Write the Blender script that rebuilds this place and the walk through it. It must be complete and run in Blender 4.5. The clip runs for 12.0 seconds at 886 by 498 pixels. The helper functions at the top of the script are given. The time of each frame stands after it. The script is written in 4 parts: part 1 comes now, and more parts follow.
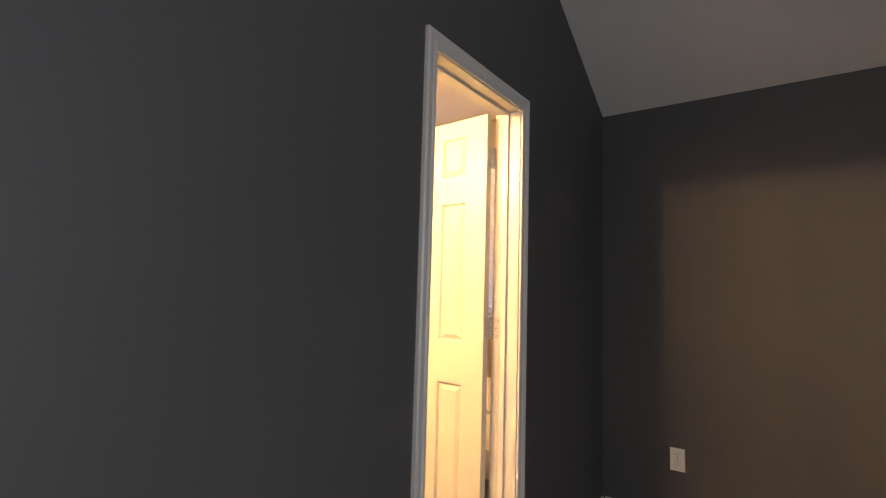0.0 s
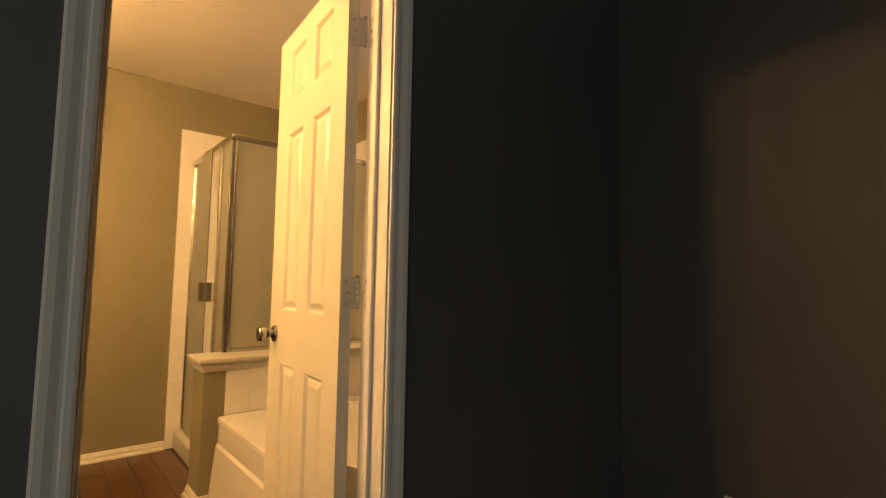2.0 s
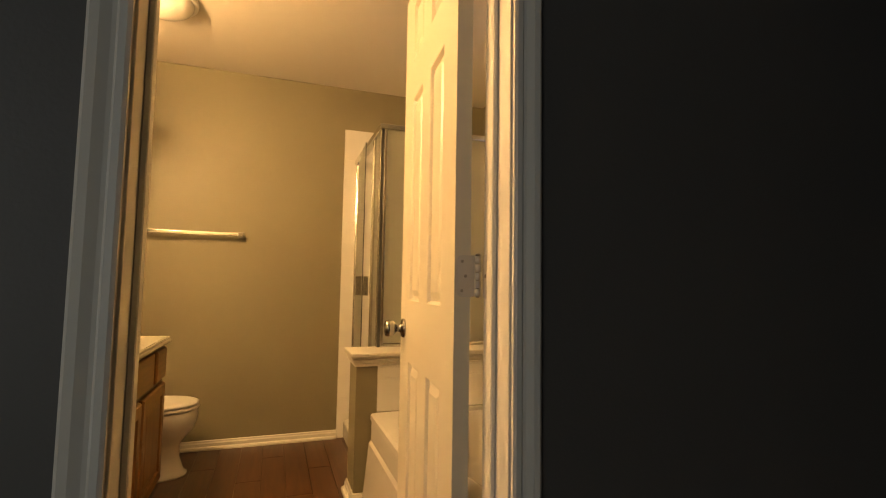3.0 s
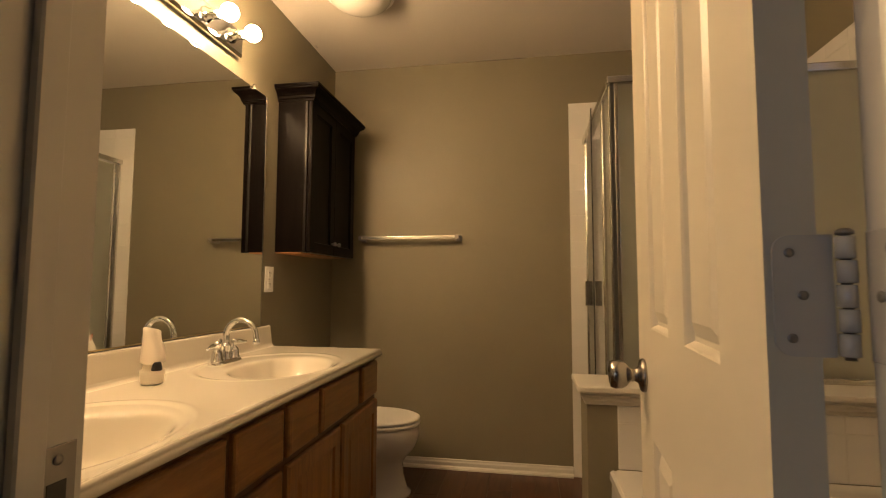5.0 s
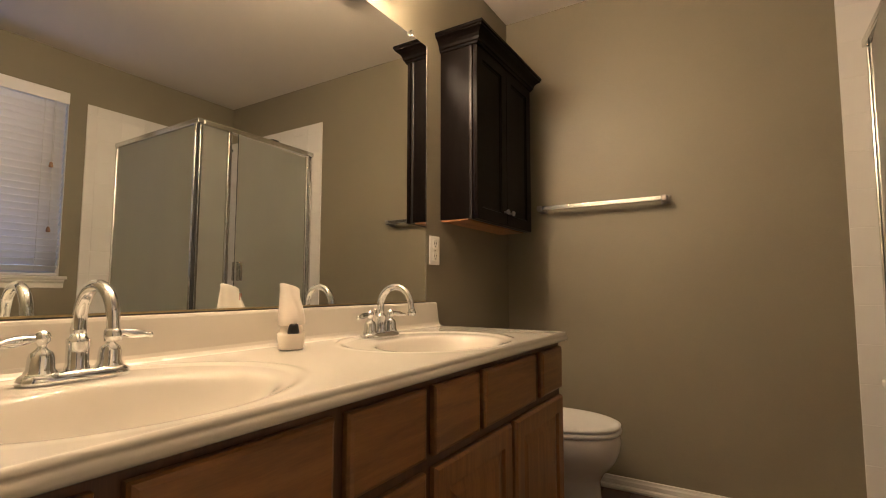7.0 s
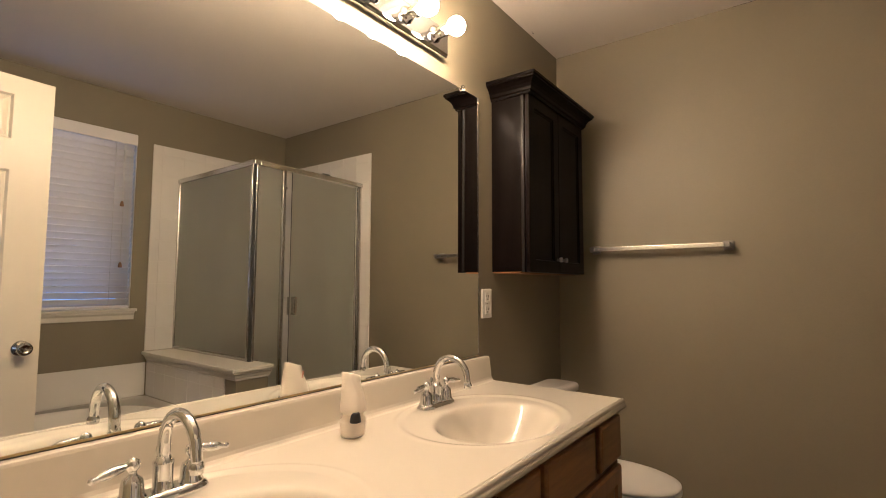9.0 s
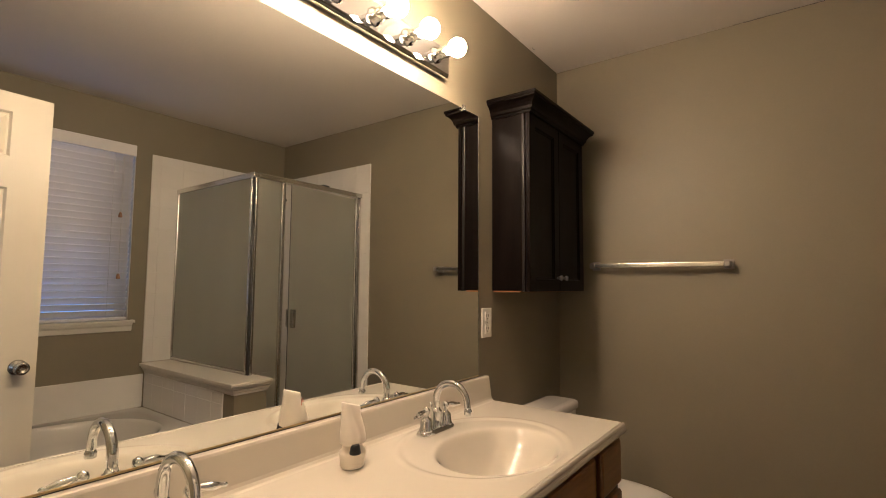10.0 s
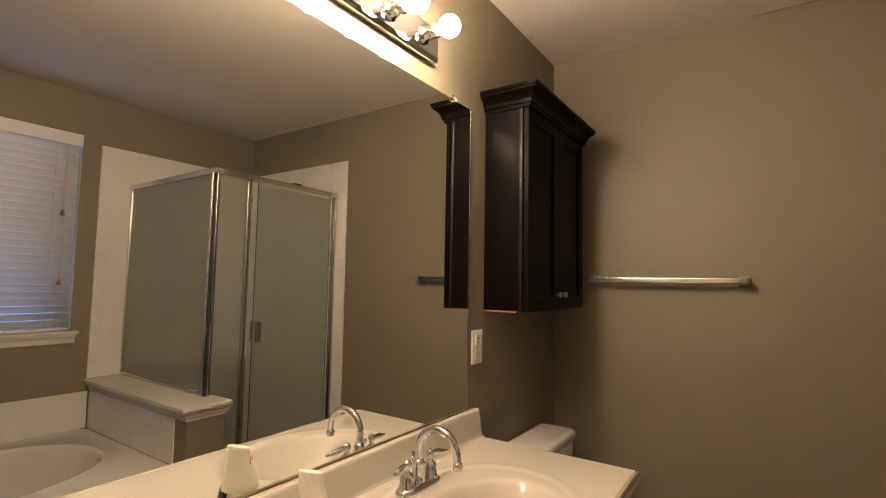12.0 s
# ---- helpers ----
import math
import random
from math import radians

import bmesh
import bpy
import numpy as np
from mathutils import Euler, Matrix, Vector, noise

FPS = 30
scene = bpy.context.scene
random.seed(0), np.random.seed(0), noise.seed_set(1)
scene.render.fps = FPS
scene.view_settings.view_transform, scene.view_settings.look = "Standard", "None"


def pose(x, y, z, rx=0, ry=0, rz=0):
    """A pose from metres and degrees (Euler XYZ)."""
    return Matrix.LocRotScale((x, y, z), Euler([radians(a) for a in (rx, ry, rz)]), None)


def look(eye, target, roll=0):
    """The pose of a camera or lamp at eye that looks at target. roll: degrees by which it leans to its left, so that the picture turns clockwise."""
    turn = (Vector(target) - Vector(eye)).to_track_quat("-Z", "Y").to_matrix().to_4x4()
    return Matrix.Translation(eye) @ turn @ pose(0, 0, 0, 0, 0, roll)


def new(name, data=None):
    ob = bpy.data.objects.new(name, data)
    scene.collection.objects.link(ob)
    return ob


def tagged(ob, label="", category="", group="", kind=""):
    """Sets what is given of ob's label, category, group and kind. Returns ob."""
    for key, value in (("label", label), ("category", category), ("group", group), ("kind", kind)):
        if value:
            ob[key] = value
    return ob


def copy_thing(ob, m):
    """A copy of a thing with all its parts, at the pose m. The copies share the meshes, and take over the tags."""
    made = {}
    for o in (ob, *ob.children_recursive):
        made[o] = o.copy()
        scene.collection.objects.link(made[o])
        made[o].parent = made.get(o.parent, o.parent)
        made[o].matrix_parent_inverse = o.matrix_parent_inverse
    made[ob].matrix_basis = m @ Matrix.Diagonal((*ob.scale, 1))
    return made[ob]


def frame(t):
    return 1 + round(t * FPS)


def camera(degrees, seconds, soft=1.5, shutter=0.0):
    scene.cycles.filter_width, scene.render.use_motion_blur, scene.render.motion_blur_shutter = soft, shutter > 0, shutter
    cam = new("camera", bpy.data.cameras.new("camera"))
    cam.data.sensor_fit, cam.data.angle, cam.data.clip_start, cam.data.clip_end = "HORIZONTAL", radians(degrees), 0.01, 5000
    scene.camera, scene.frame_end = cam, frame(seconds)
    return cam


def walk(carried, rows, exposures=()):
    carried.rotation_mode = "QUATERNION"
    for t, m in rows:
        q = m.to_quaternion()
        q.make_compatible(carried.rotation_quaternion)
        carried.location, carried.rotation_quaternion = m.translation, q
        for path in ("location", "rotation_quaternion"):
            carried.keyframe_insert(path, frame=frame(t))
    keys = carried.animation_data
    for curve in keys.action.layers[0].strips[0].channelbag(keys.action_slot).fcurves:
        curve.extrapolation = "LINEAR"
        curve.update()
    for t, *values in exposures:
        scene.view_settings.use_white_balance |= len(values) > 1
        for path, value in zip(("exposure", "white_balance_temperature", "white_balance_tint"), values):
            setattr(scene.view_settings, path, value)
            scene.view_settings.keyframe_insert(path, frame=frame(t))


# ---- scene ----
cam = camera(85.2, 12.0, soft=1.0, shutter=0.2)
PATH = [
    (0, (-0.4, -0.836, 1.269), (1.223, 0.321, 1.435), 1.6),
    (0.5, (-0.144, -0.914, 1.209), (1.516, 0.19, 1.369), 1.4),
    (1, (0.15, -0.963, 1.173), (1.813, 0.139, 1.321), 1.6),
    (1.5, (0.477, -0.985, 1.163), (2.049, 0.242, 1.313), 1.5),
    (2, (0.767, -0.962, 1.129), (2.054, 0.561, 1.28), 0.9),
    (2.5, (0.94, -0.865, 1.099), (1.887, 0.891, 1.239), 0.8),
    (3, (1.049, -0.721, 1.088), (1.707, 1.162, 1.232), 0.9),
    (5, (1.232, -0.165, 1.113), (0.898, 1.802, 1.254), 0.2),
    (5.5, (1.248, -0.017, 1.109), (0.643, 1.883, 1.254), -0.1),
    (6, (1.238, 0.133, 1.1), (0.365, 1.927, 1.24), -0.3),
    (6.5, (1.177, 0.241, 1.016), (0.183, 1.971, 1.159), -0.3),
    (6.7, (1.146, 0.273, 0.968), (0.127, 1.987, 1.126), -0.1),
    (8.3, (1.102, 0.269, 1.060), (-0.054, 1.895, 1.199), 0.1),
    (8.5, (1.094, 0.253, 1.109), (-0.07, 1.873, 1.251), 0.0),
    (9, (1.103, 0.234, 1.209), (-0.095, 1.829, 1.355), 0.2),
    (9.5, (1.098, 0.227, 1.258), (-0.101, 1.821, 1.407), 0.3),
    (10, (1.097, 0.231, 1.285), (-0.096, 1.829, 1.436), 0.4),
    (10.5, (1.08, 0.238, 1.344), (-0.105, 1.842, 1.494), 0.6),
    (11, (1.034, 0.253, 1.379), (-0.137, 1.868, 1.527), 0.7),
    (11.5, (0.985, 0.303, 1.37), (-0.175, 1.925, 1.519), 0.8),
    (12, (0.92, 0.434, 1.36), (-0.205, 2.081, 1.504), 1.0),
]

EXPOSURES = [
    (0.0, 1.90, 7800, 20), (0.5, 1.70, 7950, 19), (1.0, 1.3, 8400, 18), (1.5, 1.05, 9200, 16), (2.0, 1.0, 9800, 15), (2.5, 0.94, 9800, 14), (3.0, 0.85, 9200, 12),
    (5.0, 0.1, 6550, 12), (5.5, 0.0, 6100, 12), (6.0, 0.0, 5700, 11), (6.5, 0.34, 5450, 12), (8.5, 0.40, 5150, 16), (9.5, 0.08, 5120, 15), (10.0, 0.04, 5120, 15), (11.0, -0.1, 5150, 15), (11.5, -0.08, 5180, 15), (12.0, 0.05, 5180, 15),
]
walk(cam, [(t, look(eye, target, roll)) for t, eye, target, roll in PATH], EXPOSURES)

# ---- world and large lights ----
world = bpy.data.worlds.new("sky")
scene.world = world
world.use_nodes = True
wn = world.node_tree.nodes
sky = wn.new("ShaderNodeTexSky")
sky.sky_type = "NISHITA"
sky.sun_disc = False
sky.sun_elevation = radians(16.0)
sky.sun_rotation = radians(315)
world.node_tree.links.new(sky.outputs["Color"], wn["Background"].inputs["Color"])
wn["Background"].inputs["Strength"].default_value = 0.15

BULB_STRENGTH = 206.0
HALL_STRENGTH = 73.0


def window_lamp(name, m, width, height, watts, color):
    """Stands in a window's opening for the dusk sky's light."""
    lamp = bpy.data.lights.new(name, "AREA")
    lamp.shape, lamp.size, lamp.size_y, lamp.energy = "RECTANGLE", width, height, watts
    lamp.color = color
    ob = new(name, lamp)
    ob.matrix_basis = m
    return ob


window_lamp("bedroom_window_light", pose(-1.6, -3.15, 1.45, 90, 0, 0), 1.5, 1.2, 17.5, (0.62, 0.78, 1.0))
window_lamp("bathroom_window_light", pose(2.70, 1.145, 1.64, 90, 0, 90), 0.80, 1.08, 3.4, (0.20, 0.45, 1.0))

# ---- plan ----
X_R = 2.60          # bathroom side wall with the window
Y_F = 2.79          # far wall
Y_D = 0.213         # bathroom face of the door wall
Y_B = 0.098         # bedroom face of the door wall
Z_C = 2.515         # bathroom ceiling
X_E = 2.64          # bedroom end wall
X_W = -3.10
EAVE, RIDGE_X, SLOPE = 2.40, -0.23, 0.554
RIDGE_Z = EAVE + SLOPE * (X_E - RIDGE_X)
JL, JR, JT = 0.840, 1.468, 2.060     # door opening
WY0, WY1, WZ0, WZ1 = 0.69, 1.597, 1.037, 2.245   # window opening
COUNTER = 0.810


# ---- materials ----
def mat_base(name):
    m = bpy.data.materials.new(name)
    m.use_nodes = True
    nt = m.node_tree
    return m, nt, nt.nodes["Principled BSDF"]


def paint(name, color, rough=0.5, vary=0.06, grain=60.0, bump=0.08, dist=0.002, blotch=1.5, metal=0.0, spec=0.5, coat=0.0, rvar=0.06):
    """A surface with variation at two scales and fine relief."""
    m, nt, b = mat_base(name)
    tc = nt.nodes.new("ShaderNodeTexCoord")
    n1 = nt.nodes.new("ShaderNodeTexNoise")
    n1.inputs["Scale"].default_value = blotch
    n1.inputs["Detail"].default_value = 4
    n2 = nt.nodes.new("ShaderNodeTexNoise")
    n2.inputs["Scale"].default_value = grain
    n2.inputs["Detail"].default_value = 3
    info = nt.nodes.new("ShaderNodeObjectInfo")
    mixn = nt.nodes.new("ShaderNodeMath")
    mixn.operation = "MULTIPLY_ADD"
    mixn.inputs[1].default_value = 0.35
    add = nt.nodes.new("ShaderNodeMath")
    add.operation = "MULTIPLY_ADD"
    add.inputs[1].default_value = 0.25
    ramp = nt.nodes.new("ShaderNodeMixRGB")
    lo = [c * (1 - vary) for c in color]
    hi = [min(1, c * (1 + vary)) for c in color]
    ramp.inputs[1].default_value = (*lo, 1)
    ramp.inputs[2].default_value = (*hi, 1)
    L = nt.links.new
    for n in (n1, n2):
        L(tc.outputs["Object"], n.inputs["Vector"])
    L(n2.outputs["Fac"], mixn.inputs[0])
    L(n1.outputs["Fac"], mixn.inputs[2])
    L(info.outputs["Random"], add.inputs[0])
    L(mixn.outputs[0], add.inputs[2])
    sub = nt.nodes.new("ShaderNodeMath")
    sub.operation = "SUBTRACT"
    sub.use_clamp = True
    sub.inputs[1].default_value = 0.3
    L(add.outputs[0], sub.inputs[0])
    L(sub.outputs[0], ramp.inputs[0])
    L(ramp.outputs[0], b.inputs["Base Color"])
    rr = nt.nodes.new("ShaderNodeMapRange")
    rr.inputs["To Min"].default_value = max(0.0, rough - rvar)
    rr.inputs["To Max"].default_value = min(1.0, rough + rvar)
    L(n1.outputs["Fac"], rr.inputs["Value"])
    L(rr.outputs[0], b.inputs["Roughness"])
    b.inputs["Metallic"].default_value = metal
    b.inputs["Specular IOR Level"].default_value = spec
    b.inputs["Coat Weight"].default_value = coat
    b.inputs["Coat Roughness"].default_value = 0.08
    if bump:
        bp = nt.nodes.new("ShaderNodeBump")
        bp.inputs["Strength"].default_value = bump
        bp.inputs["Distance"].default_value = dist
        L(n2.outputs["Fac"], bp.inputs["Height"])
        L(bp.outputs[0], b.inputs["Normal"])
    return m


def wood(name, dark, light, rough=0.4, stretch=(9.0, 9.0, 0.7), scale=5.0, coat=0.0, bump=0.1):
    """Wood whose grain runs along the least stretched axis."""
    m, nt, b = mat_base(name)
    tc = nt.nodes.new("ShaderNodeTexCoord")
    info = nt.nodes.new("ShaderNodeObjectInfo")
    off = nt.nodes.new("ShaderNodeVectorMath")
    off.operation = "ADD"
    sc = nt.nodes.new("ShaderNodeMath")
    sc.operation = "MULTIPLY"
    sc.inputs[1].default_value = 37.0
    mp = nt.nodes.new("ShaderNodeMapping")
    mp.inputs["Scale"].default_value = stretch
    n1 = nt.nodes.new("ShaderNodeTexNoise")
    n1.inputs["Scale"].default_value = scale
    n1.inputs["Detail"].default_value = 8
    n1.inputs["Distortion"].default_value = 0.6
    n2 = nt.nodes.new("ShaderNodeTexNoise")
    n2.inputs["Scale"].default_value = scale * 9
    n2.inputs["Detail"].default_value = 4
    add = nt.nodes.new("ShaderNodeMath")
    add.operation = "MULTIPLY_ADD"
    add.inputs[1].default_value = 0.35
    ramp = nt.nodes.new("ShaderNodeValToRGB")
    ramp.color_ramp.elements[0].position, ramp.color_ramp.elements[1].position = 0.4, 0.85
    ramp.color_ramp.elements[0].color = (*dark, 1)
    ramp.color_ramp.elements[1].color = (*light, 1)
    L = nt.links.new
    L(info.outputs["Random"], sc.inputs[0])
    L(tc.outputs["Object"], off.inputs[0])
    L(sc.outputs[0], off.inputs[1])
    L(off.outputs[0], mp.inputs["Vector"])
    L(mp.outputs[0], n1.inputs["Vector"])
    L(mp.outputs[0], n2.inputs["Vector"])
    L(n2.outputs["Fac"], add.inputs[0])
    L(n1.outputs["Fac"], add.inputs[2])
    L(add.outputs[0], ramp.inputs[0])
    L(ramp.outputs[0], b.inputs["Base Color"])
    b.inputs["Roughness"].default_value = rough
    b.inputs["Coat Weight"].default_value = coat
    b.inputs["Coat Roughness"].default_value = 0.15
    bp = nt.nodes.new("ShaderNodeBump")
    bp.inputs["Strength"].default_value = bump
    bp.inputs["Distance"].default_value = 0.001
    L(add.outputs[0], bp.inputs["Height"])
    L(bp.outputs[0], b.inputs["Normal"])
    return m


def glow(name, color, strength):
    m, nt, b = mat_base(name)
    b.inputs["Base Color"].default_value = (*color, 1)
    b.inputs["Emission Color"].default_value = (*color, 1)
    b.inputs["Emission Strength"].default_value = strength
    return m


def frosted(name):
    """Frosted glass with faint water marks that run down it."""
    m, nt, b = mat_base(name)
    b.inputs["Base Color"].default_value = (0.72, 0.75, 0.67, 1)
    b.inputs["Transmission Weight"].default_value = 1.0
    b.inputs["Roughness"].default_value = 0.36
    b.inputs["IOR"].default_value = 1.18
    tr = nt.nodes.new("ShaderNodeBsdfTranslucent")
    tr.inputs["Color"].default_value = (0.56, 0.54, 0.48, 1)
    di = nt.nodes.new("ShaderNodeBsdfDiffuse")
    di.inputs["Color"].default_value = (0.36, 0.345, 0.31, 1)
    m1 = nt.nodes.new("ShaderNodeMixShader")
    m1.inputs[0].default_value = 0.5
    m2 = nt.nodes.new("ShaderNodeMixShader")
    tc = nt.nodes.new("ShaderNodeTexCoord")
    mp = nt.nodes.new("ShaderNodeMapping")
    mp.inputs["Scale"].default_value = (3.2, 3.2, 1.2)
    marks = nt.nodes.new("ShaderNodeTexNoise")
    marks.inputs["Scale"].default_value = 1.3
    marks.inputs["Detail"].default_value = 1
    rng = nt.nodes.new("ShaderNodeMapRange")
    rng.inputs["From Min"].default_value, rng.inputs["From Max"].default_value = 0.3, 0.7
    rng.inputs["To Min"].default_value, rng.inputs["To Max"].default_value = 0.40, 0.45
    n = nt.nodes.new("ShaderNodeTexNoise")
    n.inputs["Scale"].default_value = 420
    bp = nt.nodes.new("ShaderNodeBump")
    bp.inputs["Strength"].default_value = 0.25
    bp.inputs["Distance"].default_value = 0.001
    L = nt.links.new
    L(tc.outputs["Object"], mp.inputs["Vector"])
    L(mp.outputs[0], marks.inputs["Vector"])
    L(marks.outputs["Fac"], rng.inputs["Value"])
    L(rng.outputs[0], m2.inputs[0])
    L(n.outputs["Fac"], bp.inputs["Height"])
    L(bp.outputs[0], b.inputs["Normal"])
    L(tr.outputs[0], m1.inputs[1])
    L(di.outputs[0], m1.inputs[2])
    L(b.outputs[0], m2.inputs[1])
    L(m1.outputs[0], m2.inputs[2])
    L(m2.outputs[0], nt.nodes["Material Output"].inputs["Surface"])
    return m


def clear_glass(name, color=(0.95, 0.98, 0.96), rough=0.0):
    m, nt, b = mat_base(name)
    b.inputs["Base Color"].default_value = (*color, 1)
    b.inputs["Transmission Weight"].default_value = 1.0
    b.inputs["Roughness"].default_value = rough
    b.inputs["IOR"].default_value = 1.45
    return m


M_WALL = paint("olive_grey_wall_paint", (0.204, 0.178, 0.119), 0.53, 0.09, 140, 0.3, 0.0018, 2.6)
M_DARK = paint("charcoal_wall_paint", (0.078, 0.074, 0.072), 0.6, 0.07, 140, 0.25, 0.0015, 1.1)
M_CEIL = paint("matt_ceiling_paint", (0.60, 0.55, 0.485), 0.85, 0.04, 90, 0.4, 0.002, 0.9)
M_CEIL_B = paint("bedroom_ceiling_paint", (0.66, 0.64, 0.60), 0.85, 0.04, 90, 0.4, 0.002, 0.9)
M_TRIM = paint("white_gloss_trim", (0.60, 0.57, 0.515), 0.32, 0.03, 30, 0.05, 0.001, 2.0)
M_DOOR = paint("white_door_enamel", (0.55, 0.505, 0.41), 0.35, 0.03, 45, 0.08, 0.0008, 2.0)
M_TILE = paint("white_glazed_tile", (0.68, 0.66, 0.63), 0.08, 0.035, 9, 0.03, 0.002, 3.0)
M_GROUT = paint("pale_grout", (0.66, 0.64, 0.61), 0.8, 0.08, 200, 0.3, 0.001, 6.0)
M_TUB = paint("white_acrylic", (0.62, 0.595, 0.555), 0.16, 0.02, 6, 0.0, 0.0, 2.0, coat=0.3)
M_CHINA = paint("white_vitreous_china", (0.70, 0.67, 0.625), 0.10, 0.02, 6, 0.0, 0.0, 2.0, coat=0.4)
M_MARBLE = paint("cream_cultured_marble", (0.56, 0.52, 0.445), 0.02, 0.025, 14, 0.0, 0.0, 2.5, rvar=0.01)
M_MARBLE.node_tree.nodes["Principled BSDF"].inputs["Coat Roughness"].default_value = 0.02
M_OAK = wood("honey_oak", (0.155, 0.066, 0.014), (0.27, 0.126, 0.029), 0.38, (9, 9, 0.8), 5.0, 0.08)
M_OAK_H = wood("honey_oak_cross_grain", (0.155, 0.066, 0.014), (0.27, 0.126, 0.029), 0.38, (9, 0.8, 9), 5.0, 0.08)
# Same oak, darkened to paint in the shade between drawer fronts and doors.
M_OAK_SHADE = wood("oak_frame_gap_shade", (0.050, 0.019, 0.006), (0.115, 0.048, 0.015), 0.45, (9, 9, 0.8), 5.0, 0.1)
M_OAK_IN = paint("dark_recess", (0.035, 0.018, 0.008), 0.7, 0.1, 60, 0.1)
M_ESPRESSO = wood("espresso_stained_wood", (0.0022, 0.0014, 0.0012), (0.0050, 0.0032, 0.0027), 0.38, (9, 9, 0.8), 5.0, 0.0, 0.02)
M_ESPRESSO.node_tree.nodes["Principled BSDF"].inputs["Specular IOR Level"].default_value = 0.06
# Lighter, shinier copy of the espresso, so the frame's edge shows a highlight stripe.
M_ESPRESSO_SHEEN = wood("edge_sheen_espresso_wood", (0.0030, 0.0020, 0.0017), (0.0075, 0.0048, 0.0040), 0.36, (9, 9, 0.8), 5.0, 0.0, 0.02)
M_ESPRESSO_SHEEN.node_tree.nodes["Principled BSDF"].inputs["Specular IOR Level"].default_value = 0.3
M_RAW = wood("raw_orange_wood", (0.20, 0.085, 0.025), (0.34, 0.16, 0.055), 0.6, (9, 0.8, 9), 5.0)
M_FLOOR = wood("red_brown_laminate", (0.038, 0.0135, 0.006), (0.095, 0.036, 0.016), 0.33, (8, 0.7, 8), 4.0, 0.15)
M_SUB = paint("dark_joint", (0.02, 0.012, 0.008), 0.9, 0.1)
M_CARPET = paint("beige_carpet", (0.24, 0.20, 0.16), 0.95, 0.2, 320, 0.9, 0.006, 3.0)
M_CHROME = paint("polished_chrome", (0.74, 0.755, 0.77), 0.05, 0.03, 20, 0.0, 0, 3, metal=1.0, rvar=0.025)
M_ALU = paint("bright_aluminium", (0.66, 0.65, 0.62), 0.22, 0.05, 40, 0.02, 0.0005, 6, metal=1.0)
M_NICKEL = paint("satin_nickel", (0.38, 0.36, 0.335), 0.24, 0.06, 60, 0.03, 0.0005, 8, metal=1.0)
M_PEWTER = paint("dull_pewter", (0.30, 0.28, 0.26), 0.35, 0.08, 60, 0.03, 0.0005, 8, metal=1.0)
M_MIRROR = paint("silvered_mirror", (0.93, 0.955, 0.935), 0.0, 0.0, 10, 0.0, 0, 3, metal=1.0, rvar=0.0)
M_GOLD = paint("tarnish_and_reflection_edge", (0.42, 0.33, 0.16), 0.35, 0.35, 26, 0.05, 0.0005, 11, metal=0.8)
M_BLACK = paint("black_plastic", (0.012, 0.012, 0.013), 0.4, 0.1, 50, 0.02)
M_RUBBER = paint("dark_gasket", (0.03, 0.03, 0.03), 0.6, 0.1, 50, 0.02)
M_PLATE = paint("white_plastic_plate", (0.78, 0.76, 0.72), 0.3, 0.02, 30, 0.01)
M_SLOT = paint("dark_slot", (0.05, 0.045, 0.04), 0.6, 0.05)
M_BLIND = paint("white_faux_wood_slat", (0.72, 0.70, 0.70), 0.45, 0.03, 40, 0.03, 0.0006, 3.0)
M_TASSEL = wood("pale_wood_tassel", (0.25, 0.13, 0.06), (0.42, 0.24, 0.12), 0.5)
M_CORD = paint("white_cord", (0.72, 0.70, 0.66), 0.8, 0.05)
M_BULB = glow("lit_bulb_glass", (1.0, 0.67, 0.345), BULB_STRENGTH)
M_HALL = glow("lit_hall_lamp_glass", (1.0, 0.62, 0.27), HALL_STRENGTH)
M_DOME = paint("opal_glass", (0.78, 0.74, 0.68), 0.25, 0.02, 20, 0.0, 0, 3.0)
M_FROST = frosted("frosted_shower_glass")
M_PANE = clear_glass("window_glass")
M_HINGE = paint("dull_plated_steel", (0.47, 0.45, 0.42), 0.45, 0.10, 60, 0.05, 0.0005, 8, metal=0.25)
M_SOAP = paint("milky_plastic_bottle", (0.80, 0.74, 0.66), 0.35, 0.02, 20, 0.0, 0, 4.0)
M_SOAP_B = paint("translucent_plastic_base", (0.86, 0.80, 0.70), 0.5, 0.03, 20, 0.0, 0, 4.0)
M_RED = paint("faded_red_print", (0.72, 0.36, 0.28), 0.4, 0.05)
M_GRASS = paint("dusk_lawn", (0.05, 0.07, 0.03), 0.95, 0.3, 30, 0.5, 0.02, 0.4)


# ---- mesh helpers ----
def box(bm, x0, x1, y0, y1, z0, z1, bevel=0.0, seg=1):
    ret = bmesh.ops.create_cube(bm, size=1.0)
    vs = ret["verts"]
    for v in vs:
        v.co = Vector((x0 + (v.co.x + 0.5) * (x1 - x0), y0 + (v.co.y + 0.5) * (y1 - y0), z0 + (v.co.z + 0.5) * (z1 - z0)))
    if bevel:
        es = {e for v in vs for e in v.link_edges}
        bmesh.ops.bevel(bm, geom=list(es), offset=bevel, segments=seg, affect="EDGES", profile=0.5)
    return bm


def boxed(x0, x1, y0, y1, z0, z1, bevel=0.0, seg=1):
    return box(bmesh.new(), x0, x1, y0, y1, z0, z1, bevel, seg)


